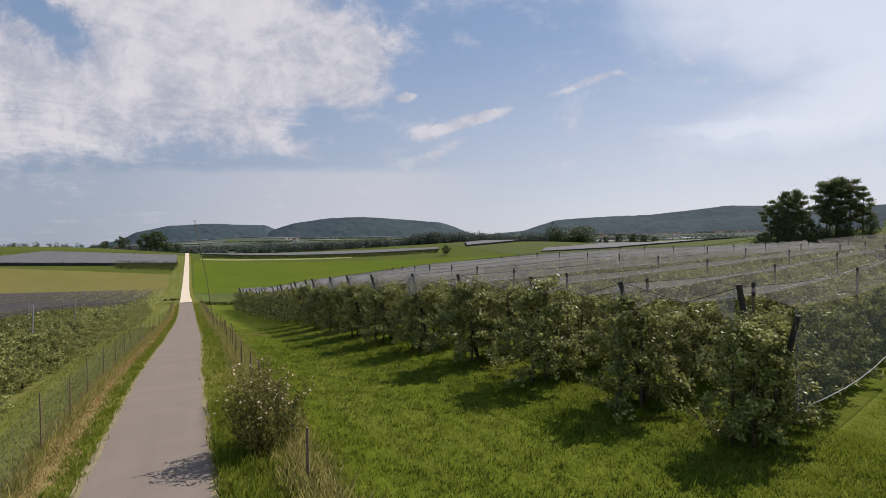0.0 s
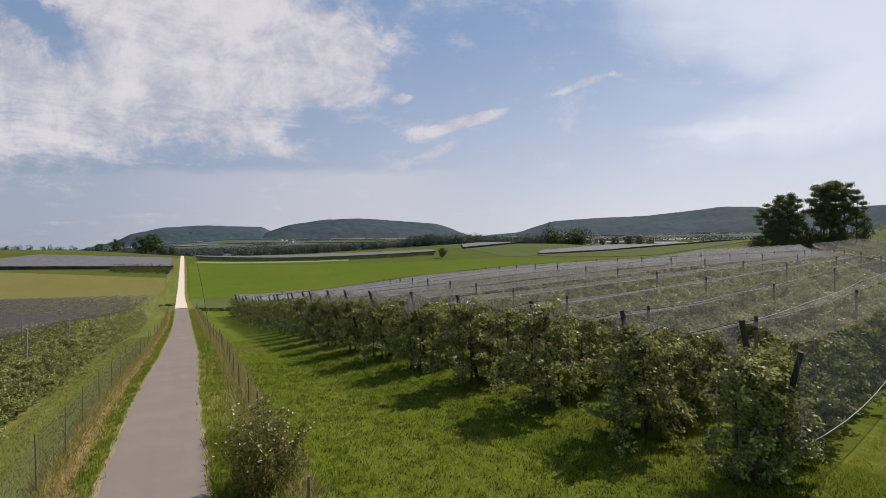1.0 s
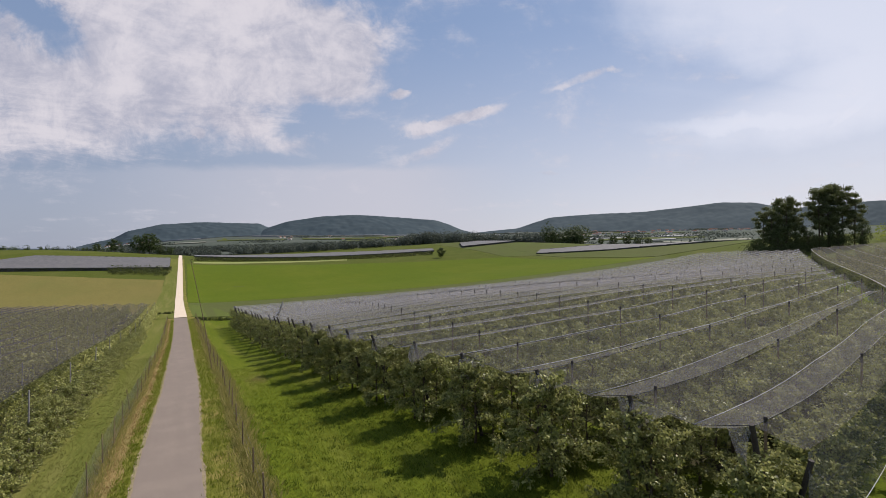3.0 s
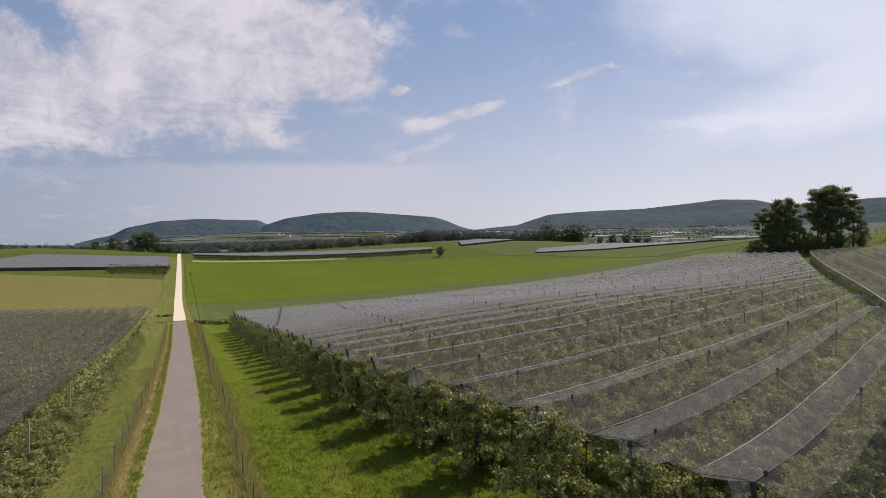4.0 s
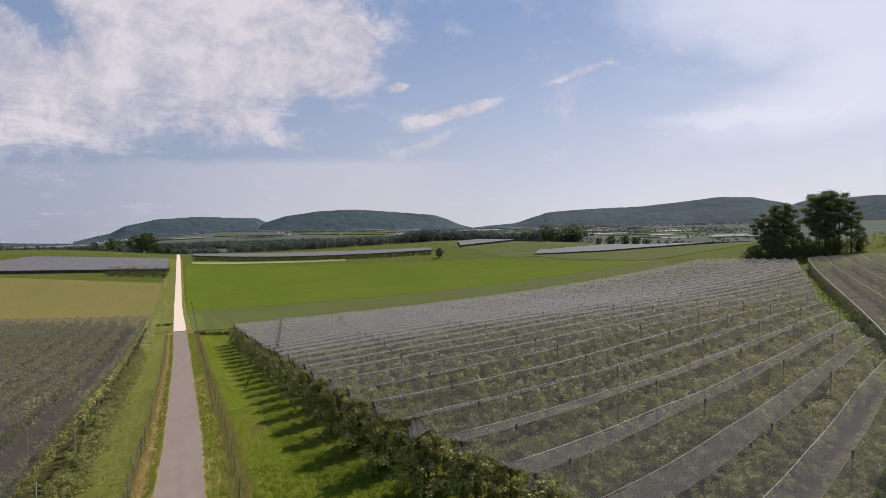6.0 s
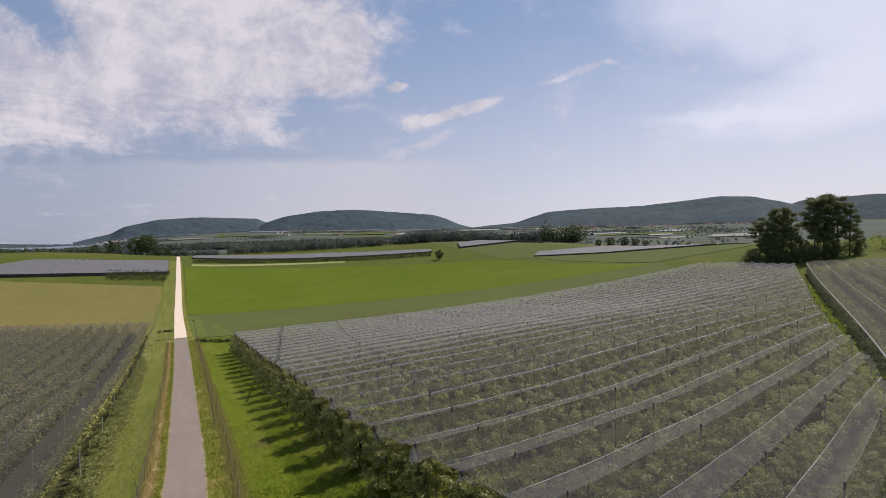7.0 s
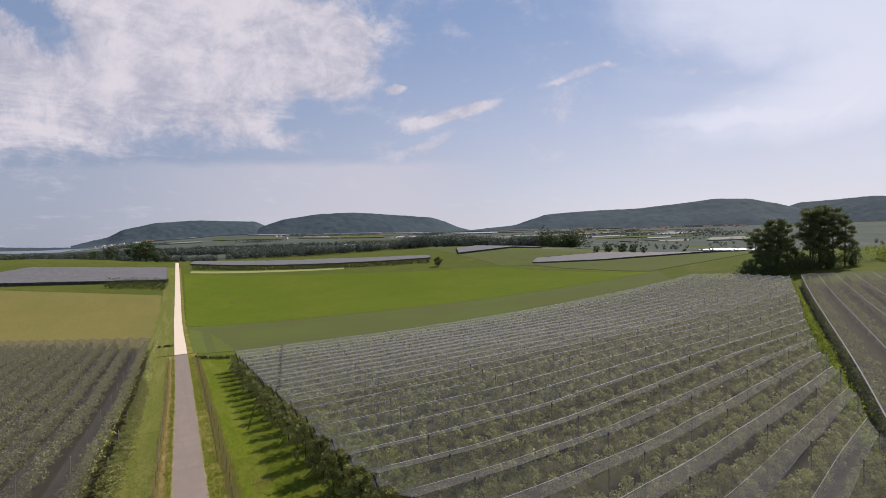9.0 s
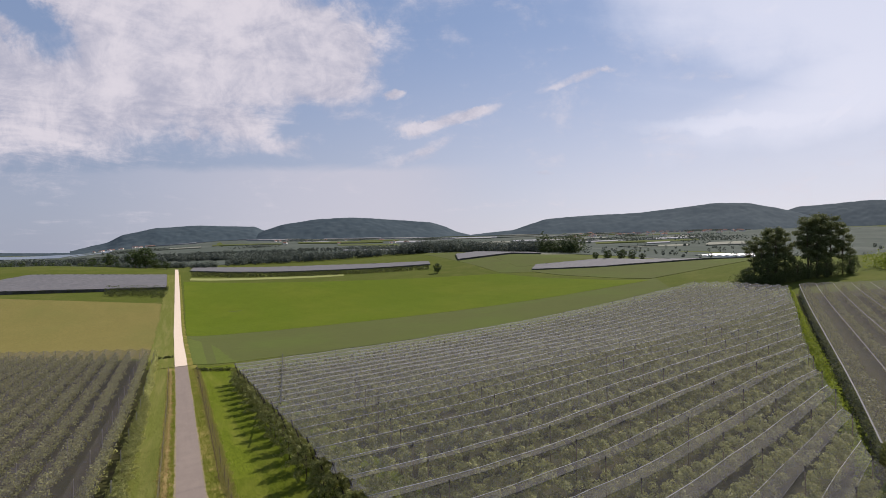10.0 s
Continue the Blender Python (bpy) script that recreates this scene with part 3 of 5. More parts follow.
def apple_tree_meshes(seed, count, leaf, tall=4.2, wide=1.7):
    """Trunk and crown of an orchard tree at the origin: arching limbs, hanging leafy shoots and gaps between them."""
    rng = np.random.default_rng(seed)
    pieces = [tube([(0, 0, -0.1), (0.04, 0.02, 0.7), (-0.04, 0.05, 1.6), (0.03, -0.02, tall * 0.88)], [0.08, 0.065, 0.05, 0.014], 7)]
    cen, face = [], []
    limbs = 17
    per = count // (limbs * 6)
    for k in range(limbs):
        h = k / (limbs - 1)
        a = k * 2.4 + rng.uniform(-0.5, 0.5)
        z = 0.55 + (tall * 0.86 - 0.55) * h
        r = wide * (1.08 - 0.66 * h ** 1.5) * rng.uniform(0.55, 1.15)
        way = np.array([math.cos(a), math.sin(a), 0.0])
        root = np.array([0.0, 0.0, z])
        knee = root + way * r * 0.55 + (0, 0, 0.30 + 0.35 * h)
        end = root + way * r + (0, 0, 0.55 * h + rng.uniform(-0.45, 0.15))
        end[2] = max(end[2], 0.35)
        pieces.append(tube([root, knee, end], [0.026, 0.017, 0.006], 5))
        for j in range(6):
            f = 0.28 + 0.72 * (j + rng.uniform(0, 0.8)) / 6
            p = (root * (1 - f) + knee * f) * (1 - f) + (knee * (1 - f) + end * f) * f
            b = a + rng.normal() * 0.9
            lift = rng.uniform(-0.75, 0.35) + 0.85 * h
            q = p + np.array([math.cos(b), math.sin(b), lift]) * rng.uniform(0.30, 0.62)
            t = rng.uniform(0, 1, (per, 1)) ** 0.8
            c = p * (1 - t) + q * t + rng.normal(size=(per, 3)) * (0.075 + 0.05 * (1 - t))
            cen.append(c)
            face.append(np.tile(way * 0.8 + (0, 0, 0.75), (per, 1)))
    for j in range(5):
        b = j * 1.3 + rng.uniform(0, 1)
        p = np.array([0.0, 0.0, tall * 0.8])
        q = p + np.array([math.cos(b) * 0.3, math.sin(b) * 0.3, tall * rng.uniform(0.10, 0.26)])
        t = rng.uniform(0, 1, (per, 1))
        cen.append(p * (1 - t) + q * t + rng.normal(size=(per, 3)) * 0.08)
        face.append(np.tile(np.array([math.cos(b) * 0.6, math.sin(b) * 0.6, 0.7]), (per, 1)))
    c, f = np.concatenate(cen), np.concatenate(face)
    c[:, 2] = np.maximum(c[:, 2], 0.12 + rng.uniform(0, 0.3, len(c)))
    return joined("trunk", pieces, BARK, True), quads_of("crown", leaves_facing(rng, c, f, leaf, leaf * 0.58, 0.8), APPLE)


def leafy_tree_meshes(seed, tall, wide, count, leaf, mat, low=0.25, clumps=26):
    """A broad-leaved tree: tapered trunk, forking limbs and a crown of many clumps with gaps."""
    rng = np.random.default_rng(seed)
    pieces = [tube([(0, 0, -0.3), (0.1, 0, tall * 0.25), (-0.1, 0.1, tall * 0.6), (0, 0, tall * 0.85)], [tall * 0.028, tall * 0.02, tall * 0.013, tall * 0.004], 8)]
    cen = []
    for k in range(clumps):
        z = tall * (low + (0.95 - low) * (k + 0.5) / clumps)
        f = math.sin(math.pi * min(0.97, (z / tall - low * 0.7) / (1.06 - low * 0.7))) ** 0.6
        a, r = k * 2.4 + rng.uniform(-0.5, 0.5), wide * f * rng.uniform(0.35, 1.0)
        p = np.array([r * math.cos(a), r * math.sin(a), z])
        cen.append(p)
        pieces.append(tube([(0, 0, z * 0.72), p * (0.5, 0.5, 0.93), p], [tall * 0.009, tall * 0.006, tall * 0.002], 5))
    cen = np.array(cen)
    c = cen[rng.integers(0, clumps, count)] + rng.normal(size=(count, 3)) * np.array([wide, wide, tall * 0.35]) * 0.16
    return joined("trunk", pieces, BARK, True), quads_of("crown", leaves(rng, c, leaf, leaf * 0.7), mat)


def pine_meshes(seed, tall, wide, count):
    """A tall old pine: bare leaning stem, spreading boughs and flat tufts of needles."""
    rng = np.random.default_rng(seed)
    bend = rng.uniform(-0.8, 0.8, 2)
    stem = [(0, 0, -0.5), (bend[0] * 0.3, bend[1] * 0.3, tall * 0.35), (bend[0], bend[1], tall * 0.7), (bend[0] * 1.2, bend[1] * 1.2, tall * 0.98)]
    pieces = [tube(stem, [0.36, 0.28, 0.18, 0.05], 9)]
    cen = []
    for k in range(20):
        h = 0.32 + 0.66 * k / 19
        a = k * 2.4 + rng.uniform(-0.6, 0.6)
        r = wide * (0.45 + 0.6 * math.sin(math.pi * (h - 0.18) / 0.9)) * rng.uniform(0.35, 1.1)
        root = np.array([bend[0] * h, bend[1] * h, tall * h])
        tip = root + np.array([r * math.cos(a), r * math.sin(a), rng.uniform(-0.3, 1.3)])
        pieces.append(tube([root - (0, 0, 0.5), root * 0.45 + tip * 0.55 + (0, 0, -0.2), tip], [0.09, 0.06, 0.02], 5))
        for f in (0.7, 1.0):
            cen.append(root * (1 - f) + tip * f)
    cen = np.array(cen)
    near = rng.integers(0, len(cen), count)
    c = cen[near] + rng.normal(size=(count, 3)) * (0.78, 0.78, 0.52)
    return joined("trunk", pieces, BARK, True), quads_of("crown", leaves_facing(rng, c, c - cen[near] + (0, 0, 0.35), 0.66, 0.40, 0.45), NEEDLE)


def plant(name, label, category, meshes, at, turn=0.0, size=1.0, group=""):
    """One tree: an anchor with its trunk and crown under it."""
    top = thing(name, label, category, at, group, turn)
    top.scale = (size, size, size)
    part("trunk", meshes[0], top)
    part("crown", meshes[1], top)
    return top


# ---------------------------------------------------------------- the netted orchard on the east side
ROWS_EAST = 25
ROW_GAP, ROW_FIRST, NET_HIGH, VALLEY, SEAM = 4.6, 9.2, 5.0, 4.28, 0.52
# how far the rows bend off a straight line: by row, and by metres east
BEND_ROW = (0, 1, 2, 3.5, 5.5, 8, 11, 16, 25)
BEND_X = (8, 16, 24, 34, 48, 70, 100, 145, 200)
BEND = ((-0.5, 0.0, 1.2, 3.1, 6.1, 9.3, 12.6, 15.8, 19.0), (-0.4, -0.3, 0.6, 2.3, 4.7, 8.0, 11.0, 14.0, 17.0), (0.1, 0.1, 0.7, 1.6, 3.2, 6.4, 9.3, 12.2, 15.0),
        (1.4, 0.8, 0.3, 0.3, 1.7, 4.5, 7.5, 10.3, 13.1), (2.7, 0.7, -1.0, -1.2, 0.2, 2.9, 5.6, 8.4, 11.2), (3.4, 1.1, -1.3, -2.7, -1.6, 1.0, 3.8, 6.6, 9.4),
        (3.2, 0.8, -1.9, -3.6, -2.9, -0.7, 2.0, 4.8, 7.8), (2.5, 0.7, -1.1, -2.6, -2.9, -2.0, 0.3, 3.3, 6.4), (1.4, 1.1, 0.7, -0.4, -2.5, -3.3, -1.3, 1.9, 5.1))


def row_y(k):
    return ROW_FIRST + ROW_GAP * k


@functools.lru_cache(None)
def bend_of(k):
    """The bend of row k over metres east, on a fine even grid, smoothed."""
    grid = np.arange(-10.0, 240.0, 1.0)
    knots = [np.interp(k, BEND_ROW, [one[i] for one in BEND]) for i in range(len(BEND_X))]
    line = np.interp(grid, BEND_X, knots)
    return grid, np.convolve(np.pad(line, 4, "edge"), np.ones(9) / 9, "valid")


def row_at(k, x):
    """Where row k stands at x; half rows are the valleys of the net."""
    return row_y(k) + float(np.interp(x, *bend_of(k)))


def row_start(k):
    """The west end of a row."""
    return float(np.interp(row_y(k), (8, 13.5, 18.5, 24, 29, 33.5, 39, 48, 99, 120), (15.7, 15.1, 14.4, 13.2, 12.5, 11.8, 11.5, 10.9, 10.4, 9.7)))


def edge_x(y):
    """The eastern rim of the orchard, which runs slantwise up the hill."""
    return float(np.interp(y, (8, 20, 30.5, 44.7, 60, 85, 112, 126), (35, 59, 77, 106, 139, 190, 200, 197)))


@functools.lru_cache(None)
def row_end(k):
    """The east end of a row."""
    x = 60.0
    for _ in range(30):
        x = 0.5 * x + 0.5 * edge_x(row_at(k, x))
    return x


rng = np.random.default_rng(11)
near_kinds = [apple_tree_meshes(s, 3200, 0.165) for s in range(1, 7)]
slim_kinds = [apple_tree_meshes(s + 40, 2900, 0.165, 4.2, 1.25) for s in range(1, 4)]
mid_kinds = [apple_tree_meshes(s + 20, 1300, 0.23) for s in range(1, 5)]
near_sites, mass_sites, fine_sites = [], [], []
for k in range(ROWS_EAST):
    start = row_start(k)
    if k == 0:
        near_sites += [((start + 0.5, row_at(0, start) - 0.75), 0), ((start - 0.35, row_at(0, start) - 0.55), 0)]
    if 0 < k < 9:
        near_sites.append(((start + 0.35, row_at(k, start) - 0.55), k))
    x = start - (0.5 if k == 0 else 0.1)
    while x < row_end(k) - 1.0:
        site = (x + rng.uniform(-0.15, 0.15), row_at(k, x) + rng.uniform(-0.15, 0.15))
        depth = x - start
        if (k < 7 and depth < 10) or (k < 3 and depth < 22) or (k == 0) or (depth < 2.5):
            near_sites.append((site, k))
        else:
            (fine_sites if k < 5 and x < 60 else mass_sites).append(site)
        x += 1.7 * rng.uniform(0.85, 1.15)
apple_label = "bushy dark green apple tree in an orchard row"
for (x, y), k in near_sites:
    kinds = slim_kinds if k == 0 else near_kinds if k < 10 else mid_kinds
    size = rng.uniform(0.84, 0.92) if k == 0 else rng.uniform(1.0, 1.14) if k < 4 and x < row_start(k) + 0.4 else rng.uniform(0.84, 1.06) if x < row_start(k) + 0.4 else rng.uniform(0.80, 0.98)
    plant("apple_tree", apple_label, "apple tree", kinds[int(rng.integers(0, len(kinds)))], (x, y, gz(x, y)), rng.uniform(0, 360), size, "apple trees beside the lane")


def hedge_mass(name, sites, count, leaf, seed, mat, tall=3.0, wide=0.62, low=0.5):
    """Foliage of many trees that nobody could count, one mesh: every tree a few clumps of leaves."""
    r = np.random.default_rng(seed)
    cen, face = [], []
    for x, y in sites:
        z0, h, w = gz(x, y), tall * r.uniform(0.75, 1.12), wide * r.uniform(0.75, 1.25)
        n = 9
        t = r.uniform(0, 1, n)
        rad, a = w * np.sqrt(r.uniform(0.1, 1, n)) * (1.1 - 0.7 * t), r.uniform(0, 2 * math.pi, n)
        clump = np.stack([x + rad * np.cos(a), y + rad * np.sin(a), z0 + low + 0.2 + (h - low - 0.2) * t], 1)
        clump[0] = (x, y, z0 + h)
        core = clump[r.integers(0, n, count)]
        away = r.normal(size=(count, 3))
        away *= (r.uniform(0.25, 1.0, (count, 1)) ** 0.5) / np.linalg.norm(away, axis=1, keepdims=True)
        cen.append(core + away * (0.46, 0.46, 0.40))
        face.append(away + (0, 0, 0.25))
    return quads_of(name, leaves_facing(r, np.concatenate(cen), np.concatenate(face), leaf, leaf * 0.62, 0.5), mat)


tagged(new("orchard_foliage", hedge_mass("orchard_foliage", mass_sites, 340, 0.32, 5, APPLE_LIGHTENED, 3.7, 0.95)),
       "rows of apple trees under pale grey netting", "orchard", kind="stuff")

tagged(new("orchard_foliage", hedge_mass("orchard_foliage_front", fine_sites, 620, 0.21, 15, APPLE_LIGHTENED, 3.7, 0.95)),
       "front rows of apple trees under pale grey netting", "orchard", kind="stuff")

# posts of the netting
shaft_mesh = joined("shaft", [tube([(0, 0, -0.4), (0, 0, 2.4), (0.02, 0, 4.8)], [0.055, 0.052, 0.05], 9)], STAKE)
cap_mesh = joined("cap", [tube([(0.02, 0, 4.75), (0.02, 0, 5.16)], [0.060, 0.058], 9), tube([(0.02, 0, 5.15), (0.02, 0, 5.22)], [0.068, 0.05], 9)], POST)
lean_mesh = joined("anchor_post", [tube([(1.3, 0, -0.4), (0.6, 0, 2.6), (-0.15, 0, 5.2)], [0.105, 0.10, 0.09], 9)], POST)
for k in range(ROWS_EAST):
    x0, x1 = row_start(k), row_end(k)
    y0 = row_at(k, x0)
    tagged(new("anchor_post", lean_mesh), "dark wooden post leaning at the row's end", "post", "net posts").matrix_basis = pose(x0, y0, gz(x0, y0) - 0.1, 0, rng.uniform(-4, 4), 0)
    xs = [float(np.interp(row_y(k), (9, 19, 37, 50, 64, 75, 99, 121), (16.4, 16.8, 18.2, 20.0, 22.6, 24.1, 29.2, 34.1)))]
    while xs[-1] + 13.4 < x1 - 4:
        xs.append(xs[-1] + 13.4)
    for x in xs + [x1]:
        post = thing("net_post", "thin wooden post with a dark cap carrying the hail net", "post", (x, row_at(k, x), gz(x, row_at(k, x)) - 0.1), "net posts", rng.uniform(0, 360))
        part("shaft", shaft_mesh, post)
        part("cap", cap_mesh, post, "dark post cap")


def net_panel(name, ka, h_a, kb, h_b, xa, xb, mat, step=2.2, sag=0.10, across=4, seed=0):
    """A slack sheet of netting between two wires that run east, along rows ka and kb."""
    r = np.random.default_rng(seed)
    n = max(2, int((min(xb) - max(xa)) / step))
    verts = []
    for i in range(n + 1):
        u = i / n
        drop = sag * abs(math.sin(math.pi * u * n / 6.0))
        for j in range(across + 1):
            v = j / across
            x = (xa[0] * (1 - v) + xa[1] * v) * (1 - u) + (xb[0] * (1 - v) + xb[1] * v) * u
            y = row_at(ka, x) * (1 - v) + row_at(kb, x) * v
            z = gz(x, y) + h_a * (1 - v) + h_b * v - drop - 0.6 * sag * math.sin(math.pi * v) + r.uniform(-0.03, 0.03)
            verts.append((x, y, z))
    w = across + 1
    faces = [(i * w + j, (i + 1) * w + j, (i + 1) * w + j + 1, i * w + j + 1) for i in range(n) for j in range(across)]
    return mesh_of(name, verts, faces, mat, True)


def end_flap(k, drop):
    """Netting gathered round the leaning post at a row's end and hanging down beside it."""
    x = row_start(k)
    y = row_at(k, x)
    z = gz(x, y)
    ring = [(x + 0.6, y + 1.3, z + VALLEY + 0.3), (x + 0.1, y + 0.6, z + NET_HIGH - 0.28), (x - 0.12, y, z + NET_HIGH), (x + 0.2, y - 0.6, z + NET_HIGH - 0.28), (x + 0.7, y - 1.3, z + VALLEY + 0.3)]
    ring = ring if k else ring[:3]
    w = len(ring)
    verts = []
    for v in (0.0, 0.3, 0.65, 1.0):
        for i, p in enumerate(ring):
            wide = 1.0 - 0.72 * v
            fall = drop * v * (1.0, 0.95, 1.0, 0.8, 0.35)[i]
            verts.append((p[0] - 0.30 * math.sin(math.pi * v) * (0.3 if i in (0, 4) else 1.0) - 0.12 * v + 0.05 * (i % 2), y + (p[1] - y) * wide, p[2] - fall))
    return mesh_of("end_flap", verts, [(r * w + i, r * w + i + 1, (r + 1) * w + i + 1, (r + 1) * w + i) for r in range(3) for i in range(w - 1)], NET_FOLD, True)


def net_wire(k, high, x0, x1, thick, sag):
    """A wire or rolled net edge along row k."""
    n = max(8, int((x1 - x0) / 2.2))
    pts = []
    for i in range(n + 1):
        x = x0 + (x1 - x0) * i / n
        y = row_at(k, x)
        pts.append((x, y, gz(x, y) + high - sag * abs(math.sin(math.pi * i / 6.0))))
    return tube(pts, [thick] * (n + 1), 4)


hail_net = thing("hail_net", "pale grey hail netting stretched in ridges over apple rows", "netting")
for k in range(ROWS_EAST):
    v = k + SEAM
    a0, a1 = row_start(k), row_start(v) + (0.6 if k < 4 else 0.2)
    b0, b1 = row_end(k), row_end(v)
    # one sheet: its thicker look at a slant is put into the cover
    part("net_panel", net_panel("net_panel", k, NET_HIGH, v, VALLEY, (a0, a1), (b0, b1), NET_DENSE, seed=k), hail_net, "north side of the net ridge, denser for its slant view")
    if k:
        u = k - 1 + SEAM
        # paler copies towards the far rows carry the slant sheen in their colour
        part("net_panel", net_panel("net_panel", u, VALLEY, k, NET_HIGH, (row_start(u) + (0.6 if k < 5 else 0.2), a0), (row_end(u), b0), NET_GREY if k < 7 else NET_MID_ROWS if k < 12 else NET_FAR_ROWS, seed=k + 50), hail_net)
        hem = [(row_start(u) + (0.6 if k < 5 else 0.2), VALLEY, u), (a0, NET_HIGH, k)]
        part("hem_wire", joined("hem_wire", [tube([(x, row_at(q, x), gz(x, row_at(q, x)) + h + 0.02) for x, h, q in hem], [0.013, 0.013], 5)], CABLE), hail_net, "dark wire in the net's hem")
    hem = [(a0, NET_HIGH, k), (a1, VALLEY, v)]
    part("hem_wire", joined("hem_wire", [tube([(x, row_at(q, x), gz(x, row_at(q, x)) + h + 0.02) for x, h, q in hem], [0.013, 0.013], 5)], CABLE), hail_net, "dark wire in the net's hem")
    part("net_seam", joined("net_seam", [net_wire(v, VALLEY + 0.04, a1, b1, 0.016 if k < 2 else 0.026 if k < 5 else 0.036, 0.10)], NET_ROLL, True), hail_net, "whitish rolled net seam")
    part("ridge_wire", joined("ridge_wire", [net_wire(k, NET_HIGH + 0.02, a0, b0, 0.014, 0.10)], CABLE), hail_net, "dark ridge wire")
    if k < 9:
        part("end_flap", end_flap(k, 1.7 - 0.08 * k), hail_net)
x0, x1 = row_start(0), row_end(0)
part("net_panel", net_panel("net_panel", -0.26, VALLEY + 0.1, 0, NET_HIGH, (x0 + 0.9, x0), (x1, x1), NET_GREY, seed=777), hail_net)
part("side_curtain", net_panel("side_curtain", -0.32, 1.3, -0.26, VALLEY + 0.1, (x0 + 0.2, x0 + 0.9), (x1, x1), NET_SIDE, sag=0.2, across=5, seed=778), hail_net, "net curtain hanging beside the outer row")
part("net_seam", joined("net_seam", [net_wire(-0.322, 1.32, x0 + 0.2, x1, 0.014, 0.2)], NET_ROLL, True), hail_net, "whitish hem of the net curtain")
part("net_overlap", net_panel("net_overlap", -0.322, 1.3, -0.262, VALLEY + 0.05, (x0 + 0.18, x0 + 0.88), (x0 + 0.5, x0 + 1.2), NET_DENSE, step=0.1, sag=0.05, across=5, seed=779), hail_net, "gathered fold at the net's corner")
part("net_seam", net_panel("net_seam", -0.281, 3.15, -0.280, 3.22, (x0 + 0.7, x0 + 0.7), (x1, x1), NET_DENSE, sag=0.35, across=1, seed=780), hail_net)
yc = row_at(-0.26, x0)
corner = thing("anchor_post", "dark wooden post leaning out at the net's corner", "post", (x0 + 0.9, yc, gz(x0 + 0.9, yc) - 0.15), "net posts")
part("shaft", joined("shaft", [tube([(0.15, 1.0, -0.3), (0.1, 0.55, 2.0), (0.0, 0.0, 4.25)], [0.09, 0.085, 0.08], 9)], POST), corner)

# ---------------------------------------------------------------- the netted orchard west of the lane
GAP_W = 3.45
rows_w = [-8.0 - GAP_W * k for k in range(24)]


def west_end(x):
    return 168.0 - 0.75 * (x + 8.0)


sites_w, near_w = [], []
for k, x in enumerate(rows_w):
    y = 4.0 if k < 4 else 10.0 + 3.5 * k
    while y < west_end(x) - 1:
        site = (x + rng.uniform(-0.15, 0.15) + (0.2 if k == 0 else 0.9 if k == 1 else 0.0), y)
        (near_w if k == 0 and y < 110 else sites_w).append(site)
        y += 1.35 * rng.uniform(0.85, 1.15)
for x, y in near_w:
    kinds = near_kinds if y < 45 else mid_kinds
    plant("apple_tree", "low green apple tree behind the wire fence", "apple tree", kinds[int(rng.integers(0, len(kinds)))], (x, y, gz(x, y)), rng.uniform(0, 360), rng.uniform(0.56, 0.70), "apple trees beside the lane")
close_w = [p for p in sites_w if p[0] > -22 and p[1] < 60]
sites_w = [p for p in sites_w if not (p[0] > -22 and p[1] < 60)]
tagged(new("orchard_foliage", hedge_mass("orchard_foliage_near_west", close_w, 360, 0.17, 16, APPLE, 3.1, 0.78)), "near rows of apple trees under black netting", "orchard", kind="stuff")
tagged(new("orchard_foliage", hedge_mass("orchard_foliage_west", sites_w, 100, 0.33, 6, APPLE_LIGHTENED, 3.2, 0.72)), "rows of apple trees under black netting", "orchard", kind="stuff")
post_w = joined("net_post_west", [tube([(0, 0, -0.4), (0, 0, 2.0), (0.02, 0, 4.1)], [0.05, 0.048, 0.045], 6)], CONCRETE)
far_posts = []
for k, x in enumerate(rows_w):
    y = 12.0 + 3 * (k % 2)
    while y < west_end(x):
        if k < 10 and y < 120:
            tagged(new("net_post", post_w), "pale post standing in the black-netted rows", "post", "net posts").matrix_basis = pose(x, y, gz(x, y), rng.uniform(-2, 2), rng.uniform(-2, 2), 0)
        else:
            far_posts.append(tube([(x, y, gz(x, y)), (x, y, gz(x, y) + 4.1)], [0.055, 0.05], 5))
        y += 11.0
tagged(new("far_net_posts", joined("far_net_posts", far_posts, CONCRETE)), "pale posts in the far black-netted rows", "posts", kind="stuff")


def net_long(name, xa, ha, xb, hb, ya, yb, mat, seed=0, sag=0.12):
    """A slack sheet of netting between two wires that run north."""
    r = np.random.default_rng(seed)
    n, verts = int((yb - ya) / 3.0), []
    for i in range(n + 1):
        y = ya + (yb - ya) * i / n
        for j in range(4):
            v = j / 3
            x = xa + (xb - xa) * v
            verts.append((x, y, gz(x, y) + ha + (hb - ha) * v - 0.4 * sag * math.sin(math.pi * v) + r.uniform(-0.03, 0.03)))
    faces = [(i * 4 + j, i * 4 + j + 1, (i + 1) * 4 + j + 1, (i + 1) * 4 + j) for i in range(n) for j in range(3)]
    return mesh_of(name, verts, faces, mat, True)


dark_net = thing("black_hail_net", "black hail netting in ridges over apple rows", "netting")
for k, x in enumerate(rows_w):
    ya = 5.0 if k < 4 else 10.0 + 3.5 * k
    if k:
        part("net_panel", net_long("net_panel", x + GAP_W / 2, 3.45, x, 4.1, ya, west_end(x), NET_DARK, k), dark_net)
    part("net_panel", net_long("net_panel", x - (0.0 if k else 0.9), 4.1 if k else 3.8, x - GAP_W / 2, 3.45, ya, west_end(x), NET_DARK, k + 40), dark_net)

# ---------------------------------------------------------------- fences beside the lane


